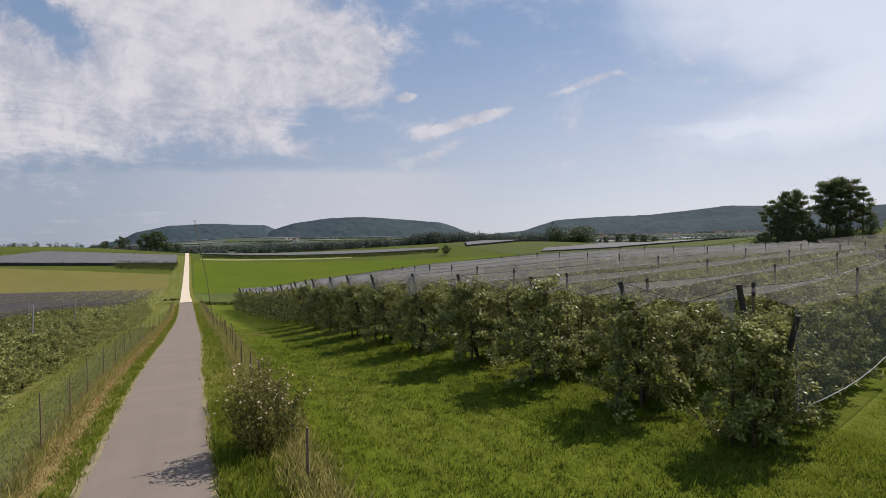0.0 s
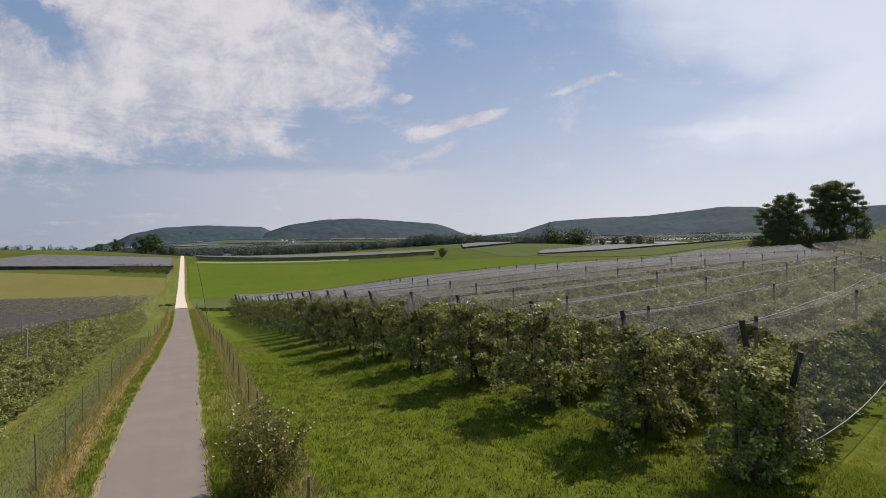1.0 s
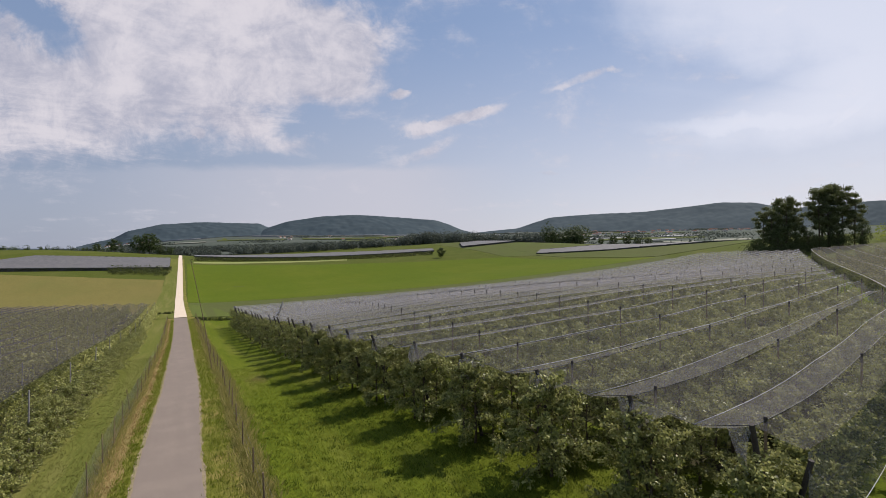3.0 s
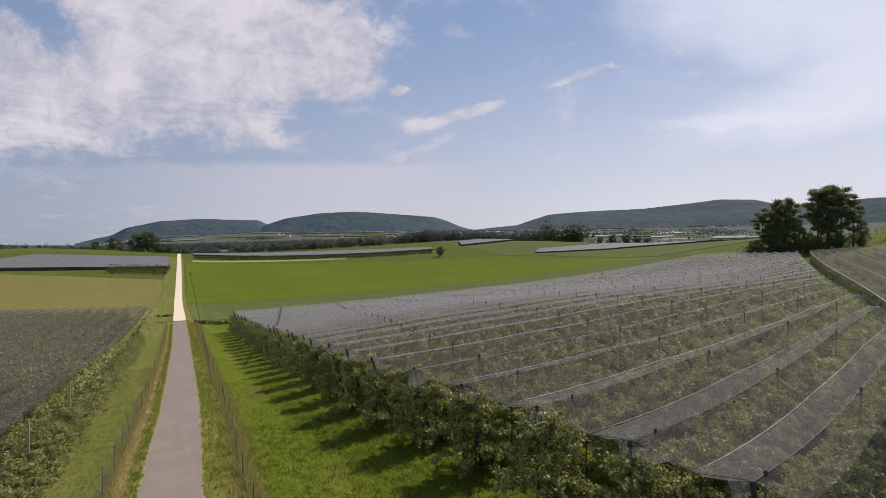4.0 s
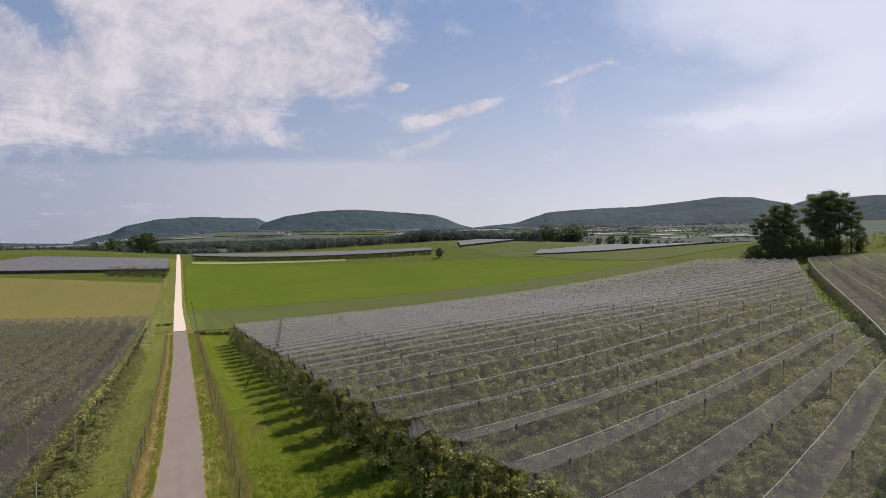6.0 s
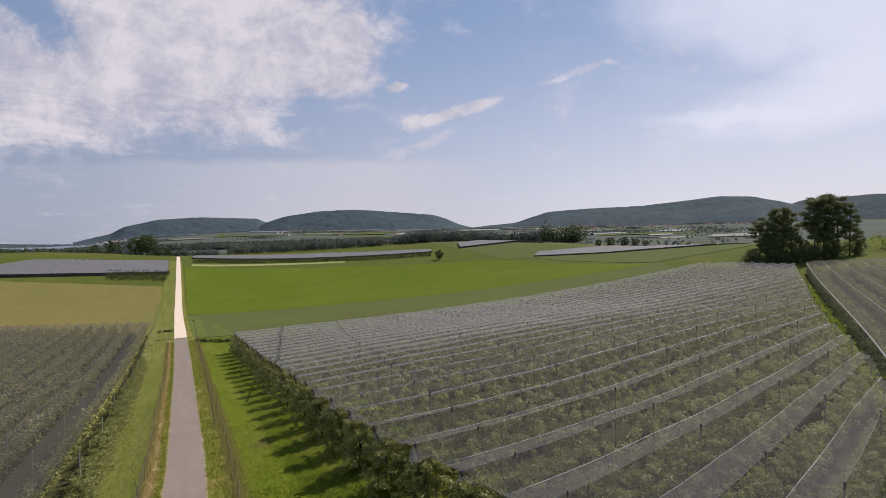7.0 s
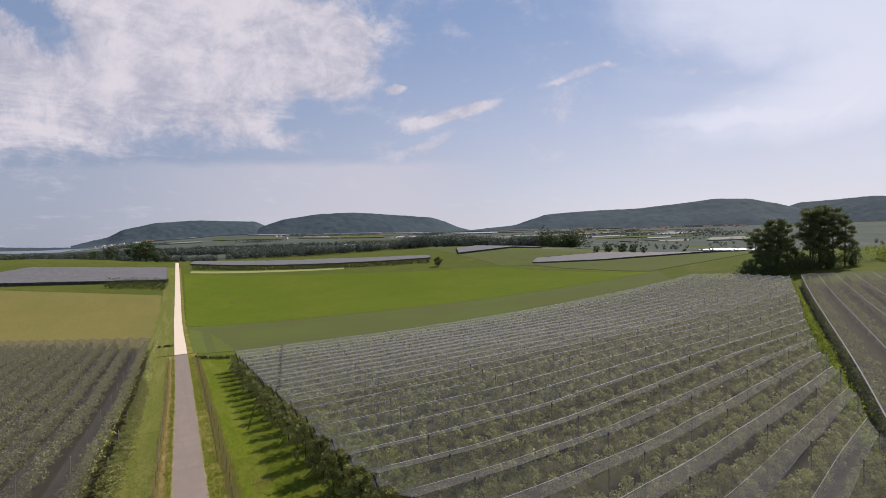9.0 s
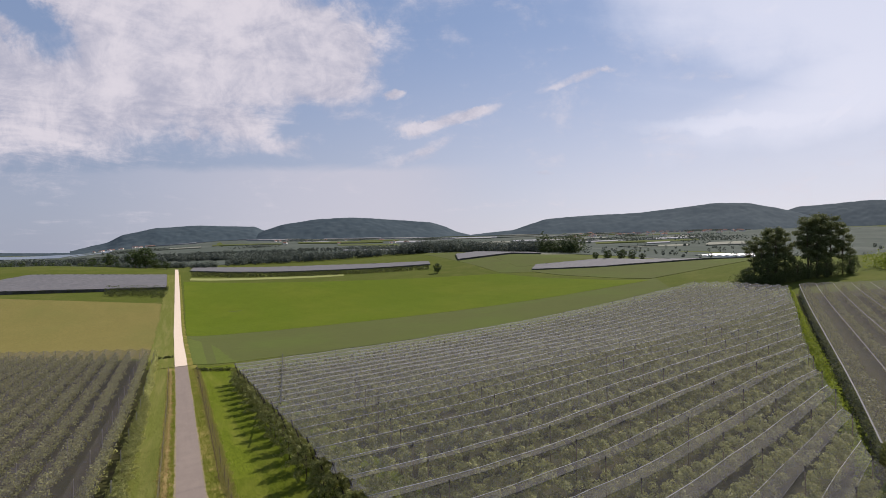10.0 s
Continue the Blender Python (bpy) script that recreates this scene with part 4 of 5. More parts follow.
def fence(name, label, xs, y0, y1, gap, high, post_r, wires, mesh_step, seed):
    r = np.random.default_rng(seed)
    top = thing(name, label, "fence")
    y, feet = y0, []
    while y < y1:
        x = float(lane_x(y)) + xs
        feet.append((x, y, gz(x, y)))
        lean = r.uniform(-0.07, 0.07, 2) * (1.0 if y < 40 else 3.2)
        h = high * r.uniform(0.92, 1.1)
        part("post", joined("post", [tube([(x, y, gz(x, y) - 0.3), (x + lean[0] * 0.5, y + lean[1] * 0.5, gz(x, y) + h * 0.5), (x + lean[0], y + lean[1], gz(x, y) + h)], [post_r, post_r * 0.95, post_r * 0.8], 7)], STAKE), top)
        y += gap * r.uniform(0.85, 1.15)
    for h in wires:
        pts = [(x, y, z + h + r.uniform(-0.02, 0.02)) for x, y, z in feet]
        part("wire", joined("wire", [tube(pts, [0.003] * len(pts), 3)], WIRE), top)
    if mesh_step:
        pieces = []
        y = y0
        while y < min(y1, 50):
            x = float(lane_x(y)) + xs
            pieces.append(tube([(x, y, gz(x, y) + 0.05), (x, y, gz(x, y) + max(wires))], [0.003, 0.003], 3))
            y += mesh_step
        tagged(part("wire_netting", joined("wire_netting", pieces, WIRE), top), kind="stuff")
    return top


fence("wire_fence", "wire mesh fence on thin grey posts along the lane", -3.1, 3.0, 150, 4.2, 1.75, 0.028, (0.1, 0.28, 0.46, 0.64, 0.82, 1.0, 1.18, 1.36, 1.54, 1.68), 0.18, 21)
fence("wire_fence", "sagging wire fence on weathered wooden posts in tall grass", 3.6, 12.5, 148, 4.2, 1.7, 0.046, (0.5, 1.0, 1.55), 0, 22)

pole = thing("leaning_pole", "tall thin leaning wooden pole by the fence", "pole", (2.3, 60, gz(2.3, 60)))
part("pole_shaft", joined("pole_shaft", [tube([(0, 0, -0.5), (-0.9, 0.4, 6.0), (-2.0, 0.8, 12.2)], [0.05, 0.042, 0.03], 7)], STAKE), pole)
part("pole_head", joined("pole_head", [tube([(-2.0, 0.8, 12.2), (-2.06, 0.8, 12.55)], [0.03, 0.03], 5), tube([(-2.2, 0.8, 12.52), (-1.88, 0.8, 12.56)], [0.03, 0.03], 5)], POST), pole)


crossing = []
for i in range(25):
    x, y = 11.6 + 10.0 * i / 24, 73.0 + 51.5 * i / 24
    crossing.append((x, y, gz(x, y) + NET_HIGH + 0.06 - 0.12 * (i % 2)))
part("cross_cable", joined("cross_cable", [tube(crossing, [0.10] * 25, 5)], CABLE), hail_net, "dark cable laid across the net ridges")


# rose bush
def rose_bush(at):
    r = np.random.default_rng(33)
    top = thing("rose_bush", "wild rose bush with cream blossoms and dark stems", "bush", at)
    stems, cen = [], []
    for k in range(44):
        a, w = r.uniform(0, 2 * math.pi), r.uniform(0.15, 1.35)
        h = r.uniform(1.2, 3.1) * (1.08 - 0.30 * w)
        tip = np.array([w * math.cos(a), w * math.sin(a), h])
        stems.append(tube([(0.3 * w * math.cos(a), 0.3 * w * math.sin(a), -0.05), tip * (0.6, 0.6, 0.6), tip * (0.97, 0.97, 0.95)], [0.02, 0.014, 0.004], 5))
        cen += [tip * (0.45 + 0.55 * f, 0.45 + 0.55 * f, f) for f in (0.25, 0.45, 0.65, 0.85, 1.0)]
    cen = np.array(cen)
    for v, f in stems:
        part("stem", mesh_of("stem", v, f, BARK), top)
    n = 9000
    c = cen[r.integers(0, len(cen), n)] + r.normal(size=(n, 3)) * 0.11
    c[:, 2] = np.maximum(c[:, 2], 0.1)
    part("crown", quads_of("crown", leaves(r, c, 0.085, 0.055), ROSE), top)
    for k in range(190):
        p = cen[5 * r.integers(0, len(cen) // 5) + r.integers(2, 5)] * (1.10, 1.10, 1.04) + r.normal(size=3) * 0.08
        if p[2] < 1.3:
            continue
        petals = []
        tilt = Euler((r.uniform(-1.2, 1.2), r.uniform(-1.2, 1.2), 0)).to_matrix()
        for i in range(5):
            w = i * 1.2566
            d, s = np.array([math.cos(w), math.sin(w), 0.35]) * 0.036, np.array([-math.sin(w), math.cos(w), 0]) * 0.027
            d, s = np.array(tilt @ Vector(d)), np.array(tilt @ Vector(s))
            petals.append([p, p + d * 0.6 + s, p + d * 1.1, p + d * 0.6 - s])
        part("blossom", quads_of("blossom", petals, PETAL), top, "cream five-petalled blossom" if k == 0 else "")
    return top


rose = rose_bush((1.75, 15.8, gz(1.75, 15.8)))

# ---------------------------------------------------------------- farther fields, netting and trees
far_nets = [
    ("pale netted orchard block on the far slope", ((-150, 432), (-9, 412), (-10, 506), (-108, 508)), 2.2),
    ("pale netted orchard strip beyond the meadow", ((10, 560), (224, 424), (238, 455), (18, 690)), 1.3),
    ("pale netted orchard strip on the east slope", ((256, 304), (345, 180), (470, 235), (276, 322)), 1.0),
    ("pale netted orchard on the far rise", ((262, 432), (372, 424), (420, 500), (300, 500)), 1.8),
]


def netted_block(label, corners, high):
    top = thing("netted_orchard", label, "netted orchard")
    me = field("net_cover", corners, high, NET_FAR, 40, 12)
    rr = np.random.default_rng(len(label))
    for i, v in enumerate(me.vertices):
        v.co.z += rr.uniform(-0.1, 0.1) + (0.25 if i % 2 else 0.0)
    part("net_cover", me, top)
    ring = [np.array(p, float) for p in corners]
    verts, faces = [], []
    for p, q in zip(ring, ring[1:] + ring[:1]):
        n0 = len(verts)
        for i in range(31):
            w = p + (q - p) * i / 30
            verts += [(w[0], w[1], gz(*w) - 0.1), (w[0], w[1], gz(*w) + high + 0.05)]
        faces += [(n0 + 2 * i, n0 + 2 * i + 2, n0 + 2 * i + 3, n0 + 2 * i + 1) for i in range(30)]
    part("net_skirt", mesh_of("net_skirt", verts, faces, NET_EDGE), top, "dark hanging net edge")


for one in far_nets:
    netted_block(*one)


def leaf_belt(name, label, corners, tall, count, leaf, mat, seed, category="hedge"):
    """A hedge or strip of woodland over a patch of land."""
    r = np.random.default_rng(seed)
    a, b, c, d = (np.array(p, float) for p in corners)
    n = max(8, count // 14)
    u, v = r.uniform(0, 1, n)[:, None], r.uniform(0, 1, n)[:, None]
    mid = (a * (1 - u) + b * u) * (1 - v) + (d * (1 - u) + c * u) * v
    size = r.uniform(0.45, 1.1, n)
    pick = r.integers(0, n, count)
    t = r.uniform(0, 1, count) ** 0.7
    xy = mid[pick] + r.normal(size=(count, 2)) * (0.20 * tall * size[pick] * (1.15 - 0.8 * t))[:, None]
    z = ground(xy[:, 0], xy[:, 1]) + t * tall * size[pick]
    return tagged(new(name, quads_of(name, leaves(r, np.column_stack([xy, z]), leaf, leaf * 0.75), mat)), label, category, kind="stuff")


leaf_belt("hedge", "dark green low orchard hedge beyond the meadow", ((9, 506), (204, 390), (220, 420), (11, 553)), 1.7, 30000, 0.65, HEDGE, 41)
leaf_belt("hedge", "rough green bushes beside the gravel track", ((-46, 392), (-8, 366), (-8, 420), (-49, 440)), 3.0, 8000, 0.6, HEDGE, 42)
leaf_belt("weed_strip", "bright green weeds between two netted orchards", ((54.0, 17.7), (55.3, 17.1), (197.9, 87.4), (196.7, 88.6)), 2.8, 14000, 0.30, WEED, 43, "weeds")
leaf_belt("hedge_row", "low cross hedge at the end of the grass strip", ((2.2, 142), (10.5, 139), (10.5, 141), (2.2, 144)), 0.9, 1100, 0.3, HEDGE, 44)
leaf_belt("hedge_row", "low hedge at the end of the west grass", ((-7.5, 170), (-3.4, 170), (-3.4, 172), (-7.5, 172)), 0.8, 600, 0.3, HEDGE, 45)
def woods(label, corners, trees, tall, per, leaf, mat, seed):
    """A stand of far trees: each a crown of its own height and width, joined."""
    r = np.random.default_rng(seed)
    a, b_, c_, d_ = (np.array(p, float) for p in corners)
    cen, out = [], []
    for _ in range(trees):
        u, v = r.uniform(0, 1, 2)
        x, y = (a * (1 - u) + b_ * u) * (1 - v) + (d_ * (1 - u) + c_ * u) * v
        h = tall * r.uniform(0.55, 1.15)
        w = h * r.uniform(0.30, 0.55)
        p = r.normal(size=(per, 3))
        p *= (r.uniform(0.3, 1, per) ** 0.4 / np.linalg.norm(p, axis=1))[:, None]
        cen.append(p * (w, w, h * 0.48) + (x, y, gz(x, y) + h * 0.52))
        out.append(p + (0, 0, 0.7))
    return tagged(new("woodland", quads_of("woodland", leaves_facing(r, np.concatenate(cen), np.concatenate(out), leaf, leaf * 0.75, 0.4), mat)), label, "woodland", kind="stuff")


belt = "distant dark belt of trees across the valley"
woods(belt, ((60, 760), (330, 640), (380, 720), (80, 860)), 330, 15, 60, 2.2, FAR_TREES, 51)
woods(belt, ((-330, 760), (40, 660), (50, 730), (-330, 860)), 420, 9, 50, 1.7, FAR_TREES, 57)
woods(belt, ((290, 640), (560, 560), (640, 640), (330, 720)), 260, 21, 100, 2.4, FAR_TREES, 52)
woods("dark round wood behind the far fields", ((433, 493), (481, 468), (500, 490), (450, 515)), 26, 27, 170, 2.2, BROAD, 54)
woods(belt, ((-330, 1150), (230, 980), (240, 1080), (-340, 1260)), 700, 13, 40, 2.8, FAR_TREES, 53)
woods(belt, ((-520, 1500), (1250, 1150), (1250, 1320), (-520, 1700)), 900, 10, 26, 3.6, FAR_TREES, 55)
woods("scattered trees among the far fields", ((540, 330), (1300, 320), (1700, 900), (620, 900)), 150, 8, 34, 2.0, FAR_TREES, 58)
woods("rough bushes along the far crest", ((-230, 650), (-14, 605), (-12, 613), (-230, 665)), 60, 6, 60, 0.9, BROAD, 56)

oaks = [leafy_tree_meshes(s, 9.0, 4.2, 1500, 0.62, BROAD, 0.2) for s in (61, 62, 63)]
for label, x, y, size in (("lone round tree in the green meadow", 198, 362, 0.95), ("tall dark tree by the far track", -32, 612, 2.5), ("dark tree on the far crest", -42, 622, 2.2), ("small dark tree on the far crest", -66, 630, 1.6),
                          ("small dark tree on the far crest", -22, 606, 1.2), ("small dark tree on the far crest", -12, 600, 1.0), ("small dark tree on the far crest", -84, 650, 1.1),
                          ("green tree in a short row by the fields", 329, 302, 0.75), ("green tree in a short row by the fields", 336, 294, 0.95), ("green tree in a short row by the fields", 342, 284, 1.0),
                          ("green tree in a short row by the fields", 347, 277, 0.85), ("green tree in a short row by the fields", 352, 270, 0.7)):
    plant("tree", label, "tree", oaks[int(rng.integers(0, 3))], (x, y, gz(x, y) - 0.1), rng.uniform(0, 360), size)

pines = [pine_meshes(s, 27.0, 5.2, 6400) for s in (71, 72, 73)]
for x, y, size in ((221, 109, 0.78), (225, 105, 0.90), (230, 104, 0.82), (229, 110, 0.86), (239, 99, 0.96), (242, 97, 1.0), (246, 101, 1.02), (250, 95, 0.98), (253, 92, 0.84), (246, 98, 0.97), (223, 113, 0.72)):
    plant("pine_tree", "tall dark old pine in a hilltop group", "pine tree", pines[int(rng.integers(0, 3))], (x, y, gz(x, y) - 0.1), rng.uniform(0, 360), size, "pines on the hill")
edge_trees = [leafy_tree_meshes(s, 9.0, 3.4, 2200, 0.46, SHRUB, 0.05, 30) for s in (65, 66)]
for x, y, size in ((215, 112, 0.9), (220, 106, 1.3), (227, 106, 1.5), (234, 101, 1.0), (243, 94, 0.9), (252, 89, 1.0)):
    plant("tree", "dark bushy tree at the foot of the pines", "tree", edge_trees[int(rng.integers(0, 2))], (x, y, gz(x, y) - 0.1), rng.uniform(0, 360), size)
leaf_belt("thicket", "dense dark undergrowth beneath the pines", ((210, 117), (211, 107), (255, 88), (252, 104)), 6.0, 18000, 0.45, SHRUB, 74, "thicket")

# netted orchard on the far side of the weed strip
east_net = thing("hail_net", "grey hail netting in ridges on the hillside", "netting")
along = np.array([0.9015, 0.4327])
across = np.array([0.4327, -0.9015])
sites_e = []
for k in range(12):
    p0 = np.array([56.6, 17.0]) + across * 4.6 * k
    for half, (h0, h1) in enumerate(((4.15, 4.35), (4.35, 4.15))):
        verts = []
        n = 48
        for i in range(n + 1):
            q = p0 + along * (155.0 - 2 * k) * i / n + across * 2.3 * half
            for j in range(4):
                w = q + across * 2.3 * j / 3
                verts.append((w[0], w[1], gz(*w) + h0 + (h1 - h0) * j / 3 + rng.uniform(-0.04, 0.04)))
        faces = [(i * 4 + j, i * 4 + j + 1, (i + 1) * 4 + j + 1, (i + 1) * 4 + j) for i in range(n) for j in range(3)]
        part("net_panel", mesh_of("net_panel", verts, faces, NET_HILL, True), east_net)
    seam = [(*(p0 + along * (155.0 - 2 * k) * i / 48 + across * o), gz(*(p0 + along * (155.0 - 2 * k) * i / 48)) + 4.02) for i in range(49) for o in (-0.09, 0.09)]
    part("net_seam", mesh_of("net_seam", seam, [(2 * i, 2 * i + 2, 2 * i + 3, 2 * i + 1) for i in range(48)], NET_SEAM, True), east_net)
    for d in np.arange(1.0, 153.0 - 2 * k, 1.5):
        q = p0 + across * 2.3 + along * d
        sites_e.append((q[0], q[1]))
side = []
for i in range(49):
    q = np.array([56.6, 17.0]) + along * 155.0 * i / 48
    side += [(q[0], q[1], gz(*q) + 3.9), (q[0] - 0.2, q[1] + 0.3, gz(*q) + 0.8)]
outer = [tuple(np.array([56.6, 17.0]) + across * 0.55 + along * d) for d in np.arange(0.5, 154.0, 1.1)]
tagged(new("orchard_row", hedge_mass("orchard_row", outer, 260, 0.26, 9, APPLE, 3.5, 0.55, 0.05)), "dense shaded outer row of the hillside orchard", "orchard", kind="stuff")
part("side_curtain", mesh_of("side_curtain", side, [(2 * i, 2 * i + 2, 2 * i + 3, 2 * i + 1) for i in range(48)], NET_SIDE, True), east_net)
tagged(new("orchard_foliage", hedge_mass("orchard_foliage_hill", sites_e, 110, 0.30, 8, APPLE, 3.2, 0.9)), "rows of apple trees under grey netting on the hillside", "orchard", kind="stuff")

# ---------------------------------------------------------------- far hills, lake and villages


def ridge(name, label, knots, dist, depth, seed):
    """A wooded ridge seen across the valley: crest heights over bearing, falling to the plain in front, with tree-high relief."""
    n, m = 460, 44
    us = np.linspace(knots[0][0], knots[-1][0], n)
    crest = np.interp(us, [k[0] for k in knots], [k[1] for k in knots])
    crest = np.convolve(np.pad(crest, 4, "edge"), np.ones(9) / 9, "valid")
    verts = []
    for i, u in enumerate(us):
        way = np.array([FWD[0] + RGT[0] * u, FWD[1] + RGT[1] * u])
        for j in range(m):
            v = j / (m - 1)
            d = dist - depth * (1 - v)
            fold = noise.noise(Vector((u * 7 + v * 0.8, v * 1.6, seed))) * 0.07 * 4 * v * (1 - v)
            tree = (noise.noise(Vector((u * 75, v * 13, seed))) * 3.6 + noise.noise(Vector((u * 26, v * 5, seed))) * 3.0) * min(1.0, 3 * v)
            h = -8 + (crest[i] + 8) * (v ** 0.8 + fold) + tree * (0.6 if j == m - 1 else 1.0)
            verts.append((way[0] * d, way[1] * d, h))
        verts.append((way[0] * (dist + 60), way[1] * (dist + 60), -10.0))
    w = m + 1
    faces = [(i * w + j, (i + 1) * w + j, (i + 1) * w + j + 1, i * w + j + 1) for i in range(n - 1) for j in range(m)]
    setting(name, mesh_of(name, verts, faces, HAZED_FOREST, True), label, "hills")


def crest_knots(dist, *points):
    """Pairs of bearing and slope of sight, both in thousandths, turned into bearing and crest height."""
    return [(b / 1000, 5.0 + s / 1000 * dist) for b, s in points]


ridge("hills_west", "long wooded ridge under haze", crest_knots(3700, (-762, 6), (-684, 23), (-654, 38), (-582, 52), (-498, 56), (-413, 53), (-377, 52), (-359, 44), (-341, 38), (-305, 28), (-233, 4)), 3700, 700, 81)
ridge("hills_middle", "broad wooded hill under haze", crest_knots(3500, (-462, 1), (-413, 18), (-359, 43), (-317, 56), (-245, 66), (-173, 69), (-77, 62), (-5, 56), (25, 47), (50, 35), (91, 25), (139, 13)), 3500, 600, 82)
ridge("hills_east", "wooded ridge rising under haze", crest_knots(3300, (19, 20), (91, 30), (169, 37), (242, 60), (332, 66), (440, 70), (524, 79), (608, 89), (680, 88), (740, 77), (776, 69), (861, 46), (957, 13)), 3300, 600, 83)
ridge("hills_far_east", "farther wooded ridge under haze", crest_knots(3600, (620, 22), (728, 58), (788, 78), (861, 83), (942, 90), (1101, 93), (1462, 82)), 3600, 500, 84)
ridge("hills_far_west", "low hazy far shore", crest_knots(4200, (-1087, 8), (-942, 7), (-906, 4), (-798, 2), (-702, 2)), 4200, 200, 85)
setting("lake", field("lake", ((-1900, 2600), (-260, 2600), (-420, 4300), (-2600, 4300)), 0.8, WATER, 10, 10), "pale lake at the end of the valley", "water")


def ridge_way(u, d):
    return (FWD[0] + RGT[0] * u) * d, (FWD[1] + RGT[1] * u) * d


# pale fields and nets on the valley floor, draped on the land
def slope_field(name, label, u0, u1, d0, d1, mat, lift):
    return setting(name, field(name, (ridge_way(u0, d0), ridge_way(u1, d0), ridge_way(u1, d1), ridge_way(u0, d1)), lift, mat, 10, 6), label, "field")


foot = np.random.default_rng(91)
slope_mats = (FAR_PALE, FIELD_BLUE, NET_PALE, HAZED_PLAIN, FAR_PALE, NET_PALE, FIELD_BLUE)
for k in range(60):
    u, d = foot.uniform(-0.58, 0.66), 1000 + 1900 * foot.uniform(0, 1) ** 0.8
    slope_field("slope_field", "distant pale field on the valley floor", u, u + foot.uniform(0.05, 0.15), d, d + foot.uniform(60, 170), slope_mats[k % 7], 1.0 + 0.06 * k)

for k in range(22):
    u, d = foot.uniform(-0.62, 0.60), foot.uniform(2350, 2900)
    slope_field("slope_field", "long pale strip of netting at the foot of the hills", u, u + foot.uniform(0.04, 0.13), d, d + foot.uniform(35, 80), NET_PALE if k % 3 else FAR_PALE, 5.0 + 0.06 * k)

house_wall = {}
for kind, (w, l, h) in enumerate(((9, 12, 5.5), (11, 16, 6.5), (8, 10, 5.0))):
    v = [(-w / 2, -l / 2, 0), (w / 2, -l / 2, 0), (w / 2, l / 2, 0), (-w / 2, l / 2, 0), (-w / 2, -l / 2, h), (w / 2, -l / 2, h), (w / 2, l / 2, h), (-w / 2, l / 2, h), (0, -l / 2, h + w * 0.36), (0, l / 2, h + w * 0.36)]
    wall = mesh_of("wall", v, [(0, 1, 5, 4), (1, 2, 6, 5), (2, 3, 7, 6), (3, 0, 4, 7), (4, 5, 8), (6, 7, 9)], PLASTER)
    e = 0.5
    r = [(-w / 2 - e, -l / 2 - e, h - 0.3), (0, -l / 2 - e, h + w * 0.36 + 0.1), (w / 2 + e, -l / 2 - e, h - 0.3), (-w / 2 - e, l / 2 + e, h - 0.3), (0, l / 2 + e, h + w * 0.36 + 0.1), (w / 2 + e, l / 2 + e, h - 0.3)]
    r += [(x, y, z + 0.3) for x, y, z in r]
    roof = mesh_of("roof", r, [(0, 1, 4, 3), (1, 2, 5, 4), (6, 9, 10, 7), (7, 10, 11, 8), (0, 3, 9, 6), (2, 8, 11, 5), (0, 6, 7, 1), (1, 7, 8, 2), (3, 4, 10, 9), (4, 5, 11, 10)], ROOF)
    pane = joined("window", [block(w / 2 - 0.05, -l / 4 - 0.6, 1.2, w / 2 + 0.06, -l / 4 + 0.6, 2.6), block(w / 2 - 0.05, l / 4 - 0.6, 1.2, w / 2 + 0.06, l / 4 + 0.6, 2.6)], GLASS)
    house_wall[kind] = (wall, roof, pane)
for k in range(110):
    if k < 70:
        u, d = foot.uniform(0.30, 0.68), foot.uniform(2150, 2750)
    elif k < 95:
        u, d = foot.uniform(-0.72, -0.58), foot.uniform(2750, 3000)
    else:
        u, d = foot.uniform(-0.35, -0.02), foot.uniform(2000, 2600)
    x, y = ridge_way(u, d)
    z = gz(x, y)
    home = thing("house", "small distant house with a tiled gable roof in the valley", "house", (x, y, z), "houses of the far villages", foot.uniform(0, 180))
    for name, me in zip(("wall", "roof", "window"), house_wall[k % 3]):
        part(name, me, home)
for k in range(26):
    u, d = foot.uniform(-0.68, 0.66), foot.uniform(1500, 2600)
    x, y = ridge_way(u, d)
    n = 260
    w = foot.uniform(25, 90)
    px, py = x + foot.normal(size=n) * w, y + foot.normal(size=n) * w * 0.35
    cen = np.column_stack([px, py, ground(px, py) + foot.uniform(0, 11, n)])
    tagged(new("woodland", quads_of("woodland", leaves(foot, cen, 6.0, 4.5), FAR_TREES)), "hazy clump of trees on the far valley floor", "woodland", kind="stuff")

# greenhouse roofs and fields beyond the pines
hall = thing("greenhouse", "long white film greenhouse beyond the orchards", "greenhouse", (700, 380, gz(700, 380)), "", 20)
for i in range(9):
    y = 9 * i - 39
    roof = [(-60, y, 3.6), (60, y, 3.6), (60, y + 4.5, 4.7), (-60, y + 4.5, 4.7), (60, y + 9, 3.6), (-60, y + 9, 3.6)]
    part("film_roof", mesh_of("film_roof", roof, [(0, 1, 2, 3), (3, 2, 4, 5)], FILM), hall)
part("side_wall", joined("side_wall", [block(-60.3, -39.3, -1, 60.3, -39, 3.6), block(-60.3, 42, -1, 60.3, 42.3, 3.6), block(-60.4, -39, -1, -60.1, 42, 3.6), block(60.1, -39, -1, 60.4, 42, 3.6)], FILM), hall)
setting("slope_meadow", field("slope_meadow", ((232, 315), (346, 178), (482, 245), (300, 600)), 0.13, FIELD_BLUE, 30, 30), "dusty green slope beyond the crops", "field")
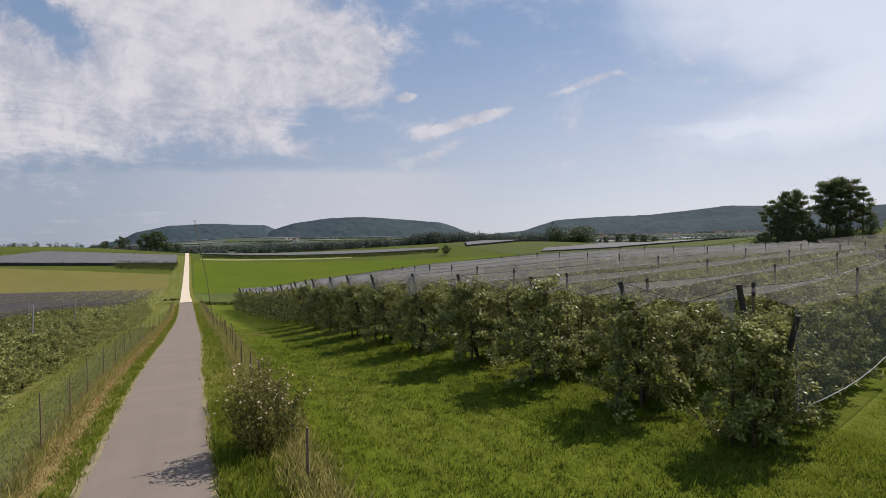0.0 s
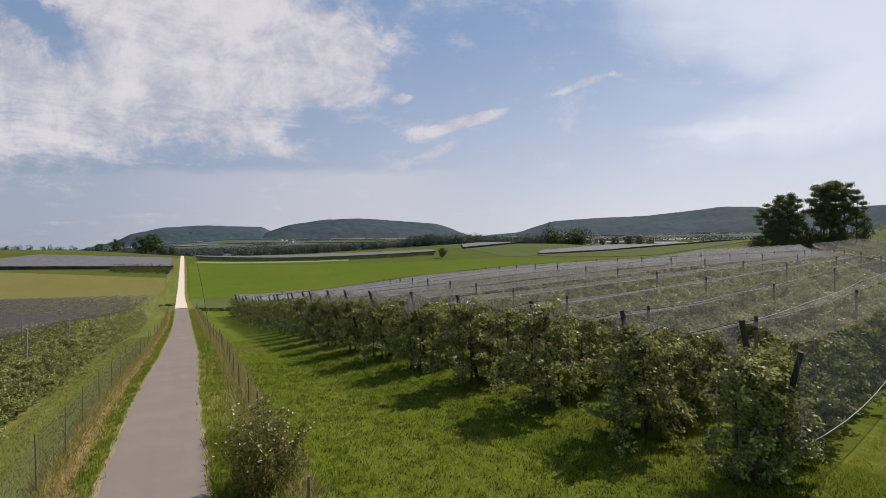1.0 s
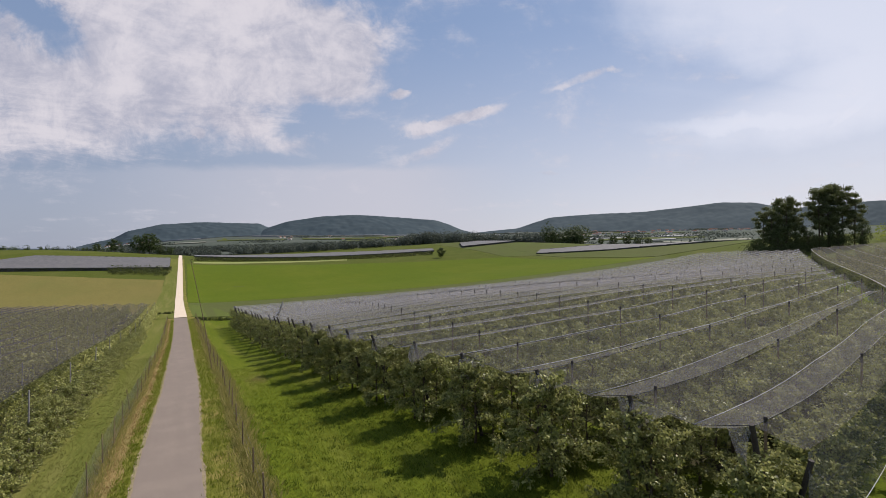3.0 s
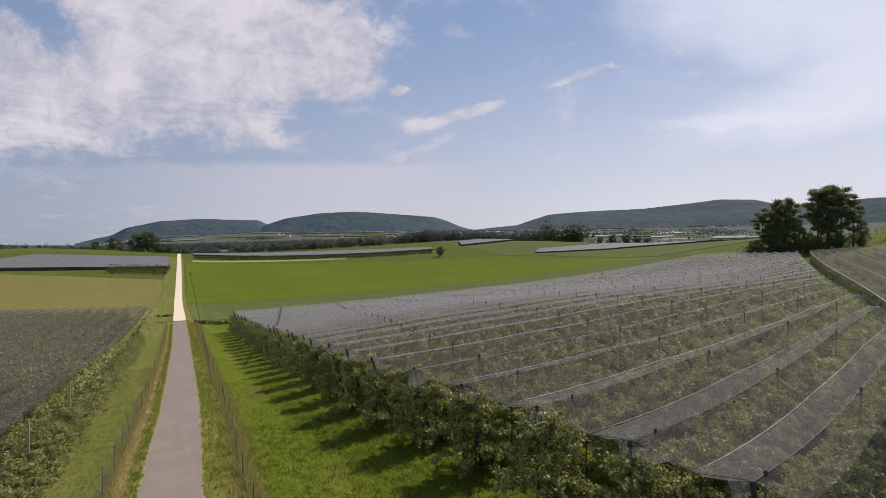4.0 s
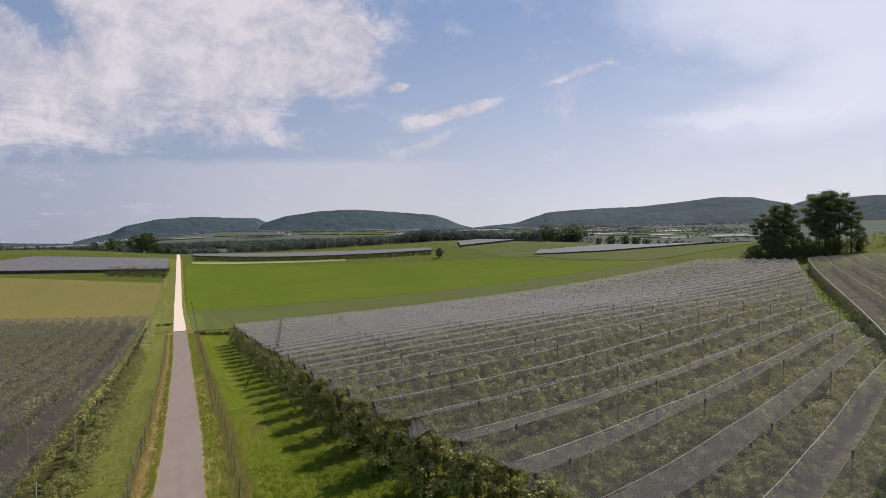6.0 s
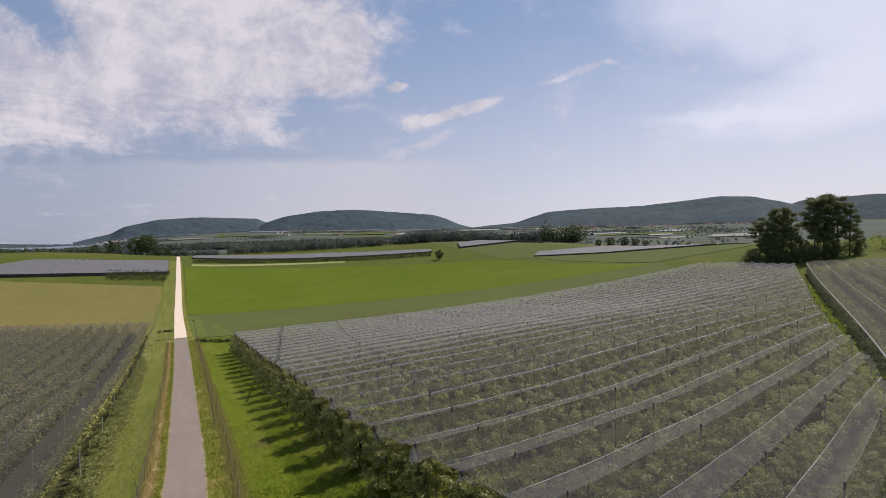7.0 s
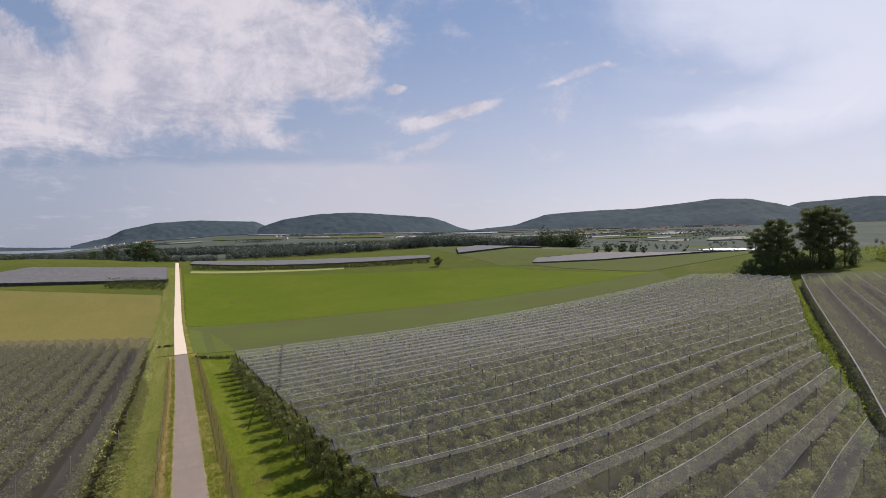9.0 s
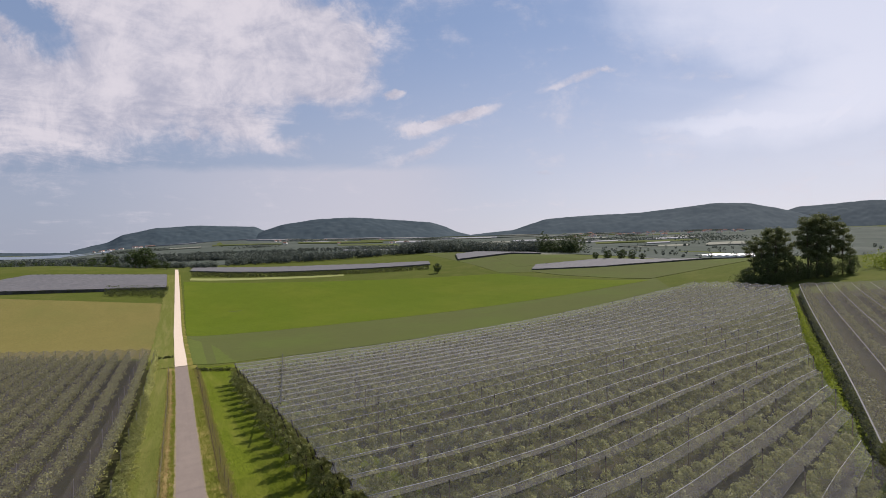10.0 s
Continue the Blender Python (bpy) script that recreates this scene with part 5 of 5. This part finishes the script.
for label, corners, mat in (("grey netted field on the far slope", ((430, 330), (640, 240), (760, 330), (520, 420)), NET_FAR), ("pale field on the far slope", ((360, 420), (560, 470), (620, 560), (420, 520)), FAR_PALE),
                            ("green field on the far slope", ((236, 176), (330, 160), (345, 178), (250, 300)), FIELD_BLUE), ("green field under the hedge trees", ((262, 330), (420, 260), (470, 320), (300, 420)), FIELD_BLUE)):
    setting("slope_meadow", field("slope_meadow", corners, 0.2, mat, 16, 16), label, "field")
leaf_belt("hedge", "light green bushes beside the pines", ((262, 78), (300, 66), (310, 76), (268, 90)), 8.0, 3500, 0.8, WEED, 75, "bushes")

# ---------------------------------------------------------------- grass, weeds and stalks


def tufts(name, label, spots, high, spread, blades, mat, seed, width=0.012):
    """Grass standing in tufts: thin bent blades, one mesh."""
    r = np.random.default_rng(seed)
    spots = np.asarray(spots)
    n = len(spots)
    base = np.repeat(np.column_stack([spots, ground(spots[:, 0], spots[:, 1])]), blades, 0)
    m = n * blades
    base[:, :2] += r.normal(size=(m, 2)) * spread
    h = high * r.uniform(0.5, 1.3, m)
    a = r.uniform(0, 2 * math.pi, m)
    lean = np.column_stack([np.cos(a), np.sin(a), np.zeros(m)]) * (h * r.uniform(0.1, 0.6, m))[:, None]
    b = r.uniform(0, 2 * math.pi, m)
    side = np.column_stack([np.cos(b), np.sin(b), np.zeros(m)]) * width
    up = np.column_stack([np.zeros(m), np.zeros(m), h])
    q = np.stack([base - side, base + side, base + side * 0.5 + lean * 0.5 + up * 0.7, base + lean + up], 1)
    return tagged(new(name, quads_of(name, q, mat)), label, "grass", kind="stuff")


g = np.random.default_rng(101)


def scatter(n, x0, x1, y0, y1, power=1.0):
    y = y0 + (y1 - y0) * g.uniform(0, 1, n) ** power
    return np.column_stack([g.uniform(x0, x1, n), y])


spots = scatter(44000, 3.0, 19.0, 5.0, 60.0, 1.9)
tufts("grass_tufts", "short green grass of the headland", spots, 0.10, 0.07, 4, BLADE, 102, 0.012)
spots = scatter(2600, 2.6, 18.0, 5.0, 40.0, 1.5)
tufts("clover_patches", "darker clumps of clover and dock in the headland grass", spots, 0.10, 0.16, 14, CLOVER, 109, 0.022)
spots = scatter(700, 2.6, 16.0, 5.0, 40.0, 1.5)
tufts("grass_tufts", "longer pale grass tussocks in the headland", spots, 0.26, 0.07, 14, BLADE, 110, 0.010)
spots = scatter(46000, 8.0, 50.0, -4.0, 15.0)
spots = spots[spots[:, 1] < 7.4 + np.interp(spots[:, 0], BEND_X, BEND[0])]
tufts("grass_tufts", "short sunlit grass beside the outer net", spots, 0.11, 0.07, 4, BLADE, 103, 0.013)
ys = 9 + 137 * g.uniform(0, 1, 6200) ** 1.4
xs = lane_x(ys) + 3.75 + g.normal(size=6200) * 0.30
tufts("tall_grass", "tall dry grass standing along the east fence", np.column_stack([xs, ys]), 0.46, 0.13, 6, STRAW, 104, 0.004)
ys = 6 + 140 * g.uniform(0, 1, 3800) ** 1.6
tufts("tall_grass", "green grass at the foot of the east fence", np.column_stack([lane_x(ys) + g.uniform(1.6, 3.0, 3800), ys]), 0.22, 0.10, 5, BLADE, 105, 0.011)
ys = 6 + 140 * g.uniform(0, 1, 4200) ** 1.5
tufts("tall_grass", "dry straw-coloured grass along the west fence", np.column_stack([lane_x(ys) - 3.05 + g.normal(size=4200) * 0.16, ys]), 0.36, 0.12, 3, STRAW, 106, 0.004)
ys = 6 + 140 * g.uniform(0, 1, 5200) ** 1.5
keep = np.array([noise.noise(Vector((0, y * 0.33, 4))) for y in ys])
tufts("cut_hay", "brown cut hay lying along the west fence", np.column_stack([lane_x(ys) - 2.68 + g.normal(size=5200) * 0.22 + keep * 0.6, ys]), 0.10, 0.14, 7, HAY, 111, 0.014)
ys = 6 + 140 * g.uniform(0, 1, 4200) ** 1.6
tufts("tall_grass", "green grass between lane and west fence", np.column_stack([lane_x(ys) - g.uniform(1.6, 2.35, 4200), ys]), 0.17, 0.07, 5, BLADE, 107, 0.013)
spots = scatter(7000, -7.2, -4.2, 8.0, 80.0, 1.6)
tufts("grass_tufts", "pale mown grass behind the fence", spots, 0.09, 0.07, 4, PALE_BLADE, 108, 0.014)
spots = np.column_stack([5.8 + g.normal(size=160) * 0.55, 51.0 + g.normal(size=160) * 1.1])
tufts("cut_hay", "small heap of pale cut hay on the headland grass", spots, 0.12, 0.12, 8, STRAW, 112, 0.016)
spots = scatter(1500, 0.3, 3.2, 8.0, 22.0)
tufts("tall_grass", "rank green grass round the rose bush", spots, 0.34, 0.10, 6, BLADE, 113, 0.008)
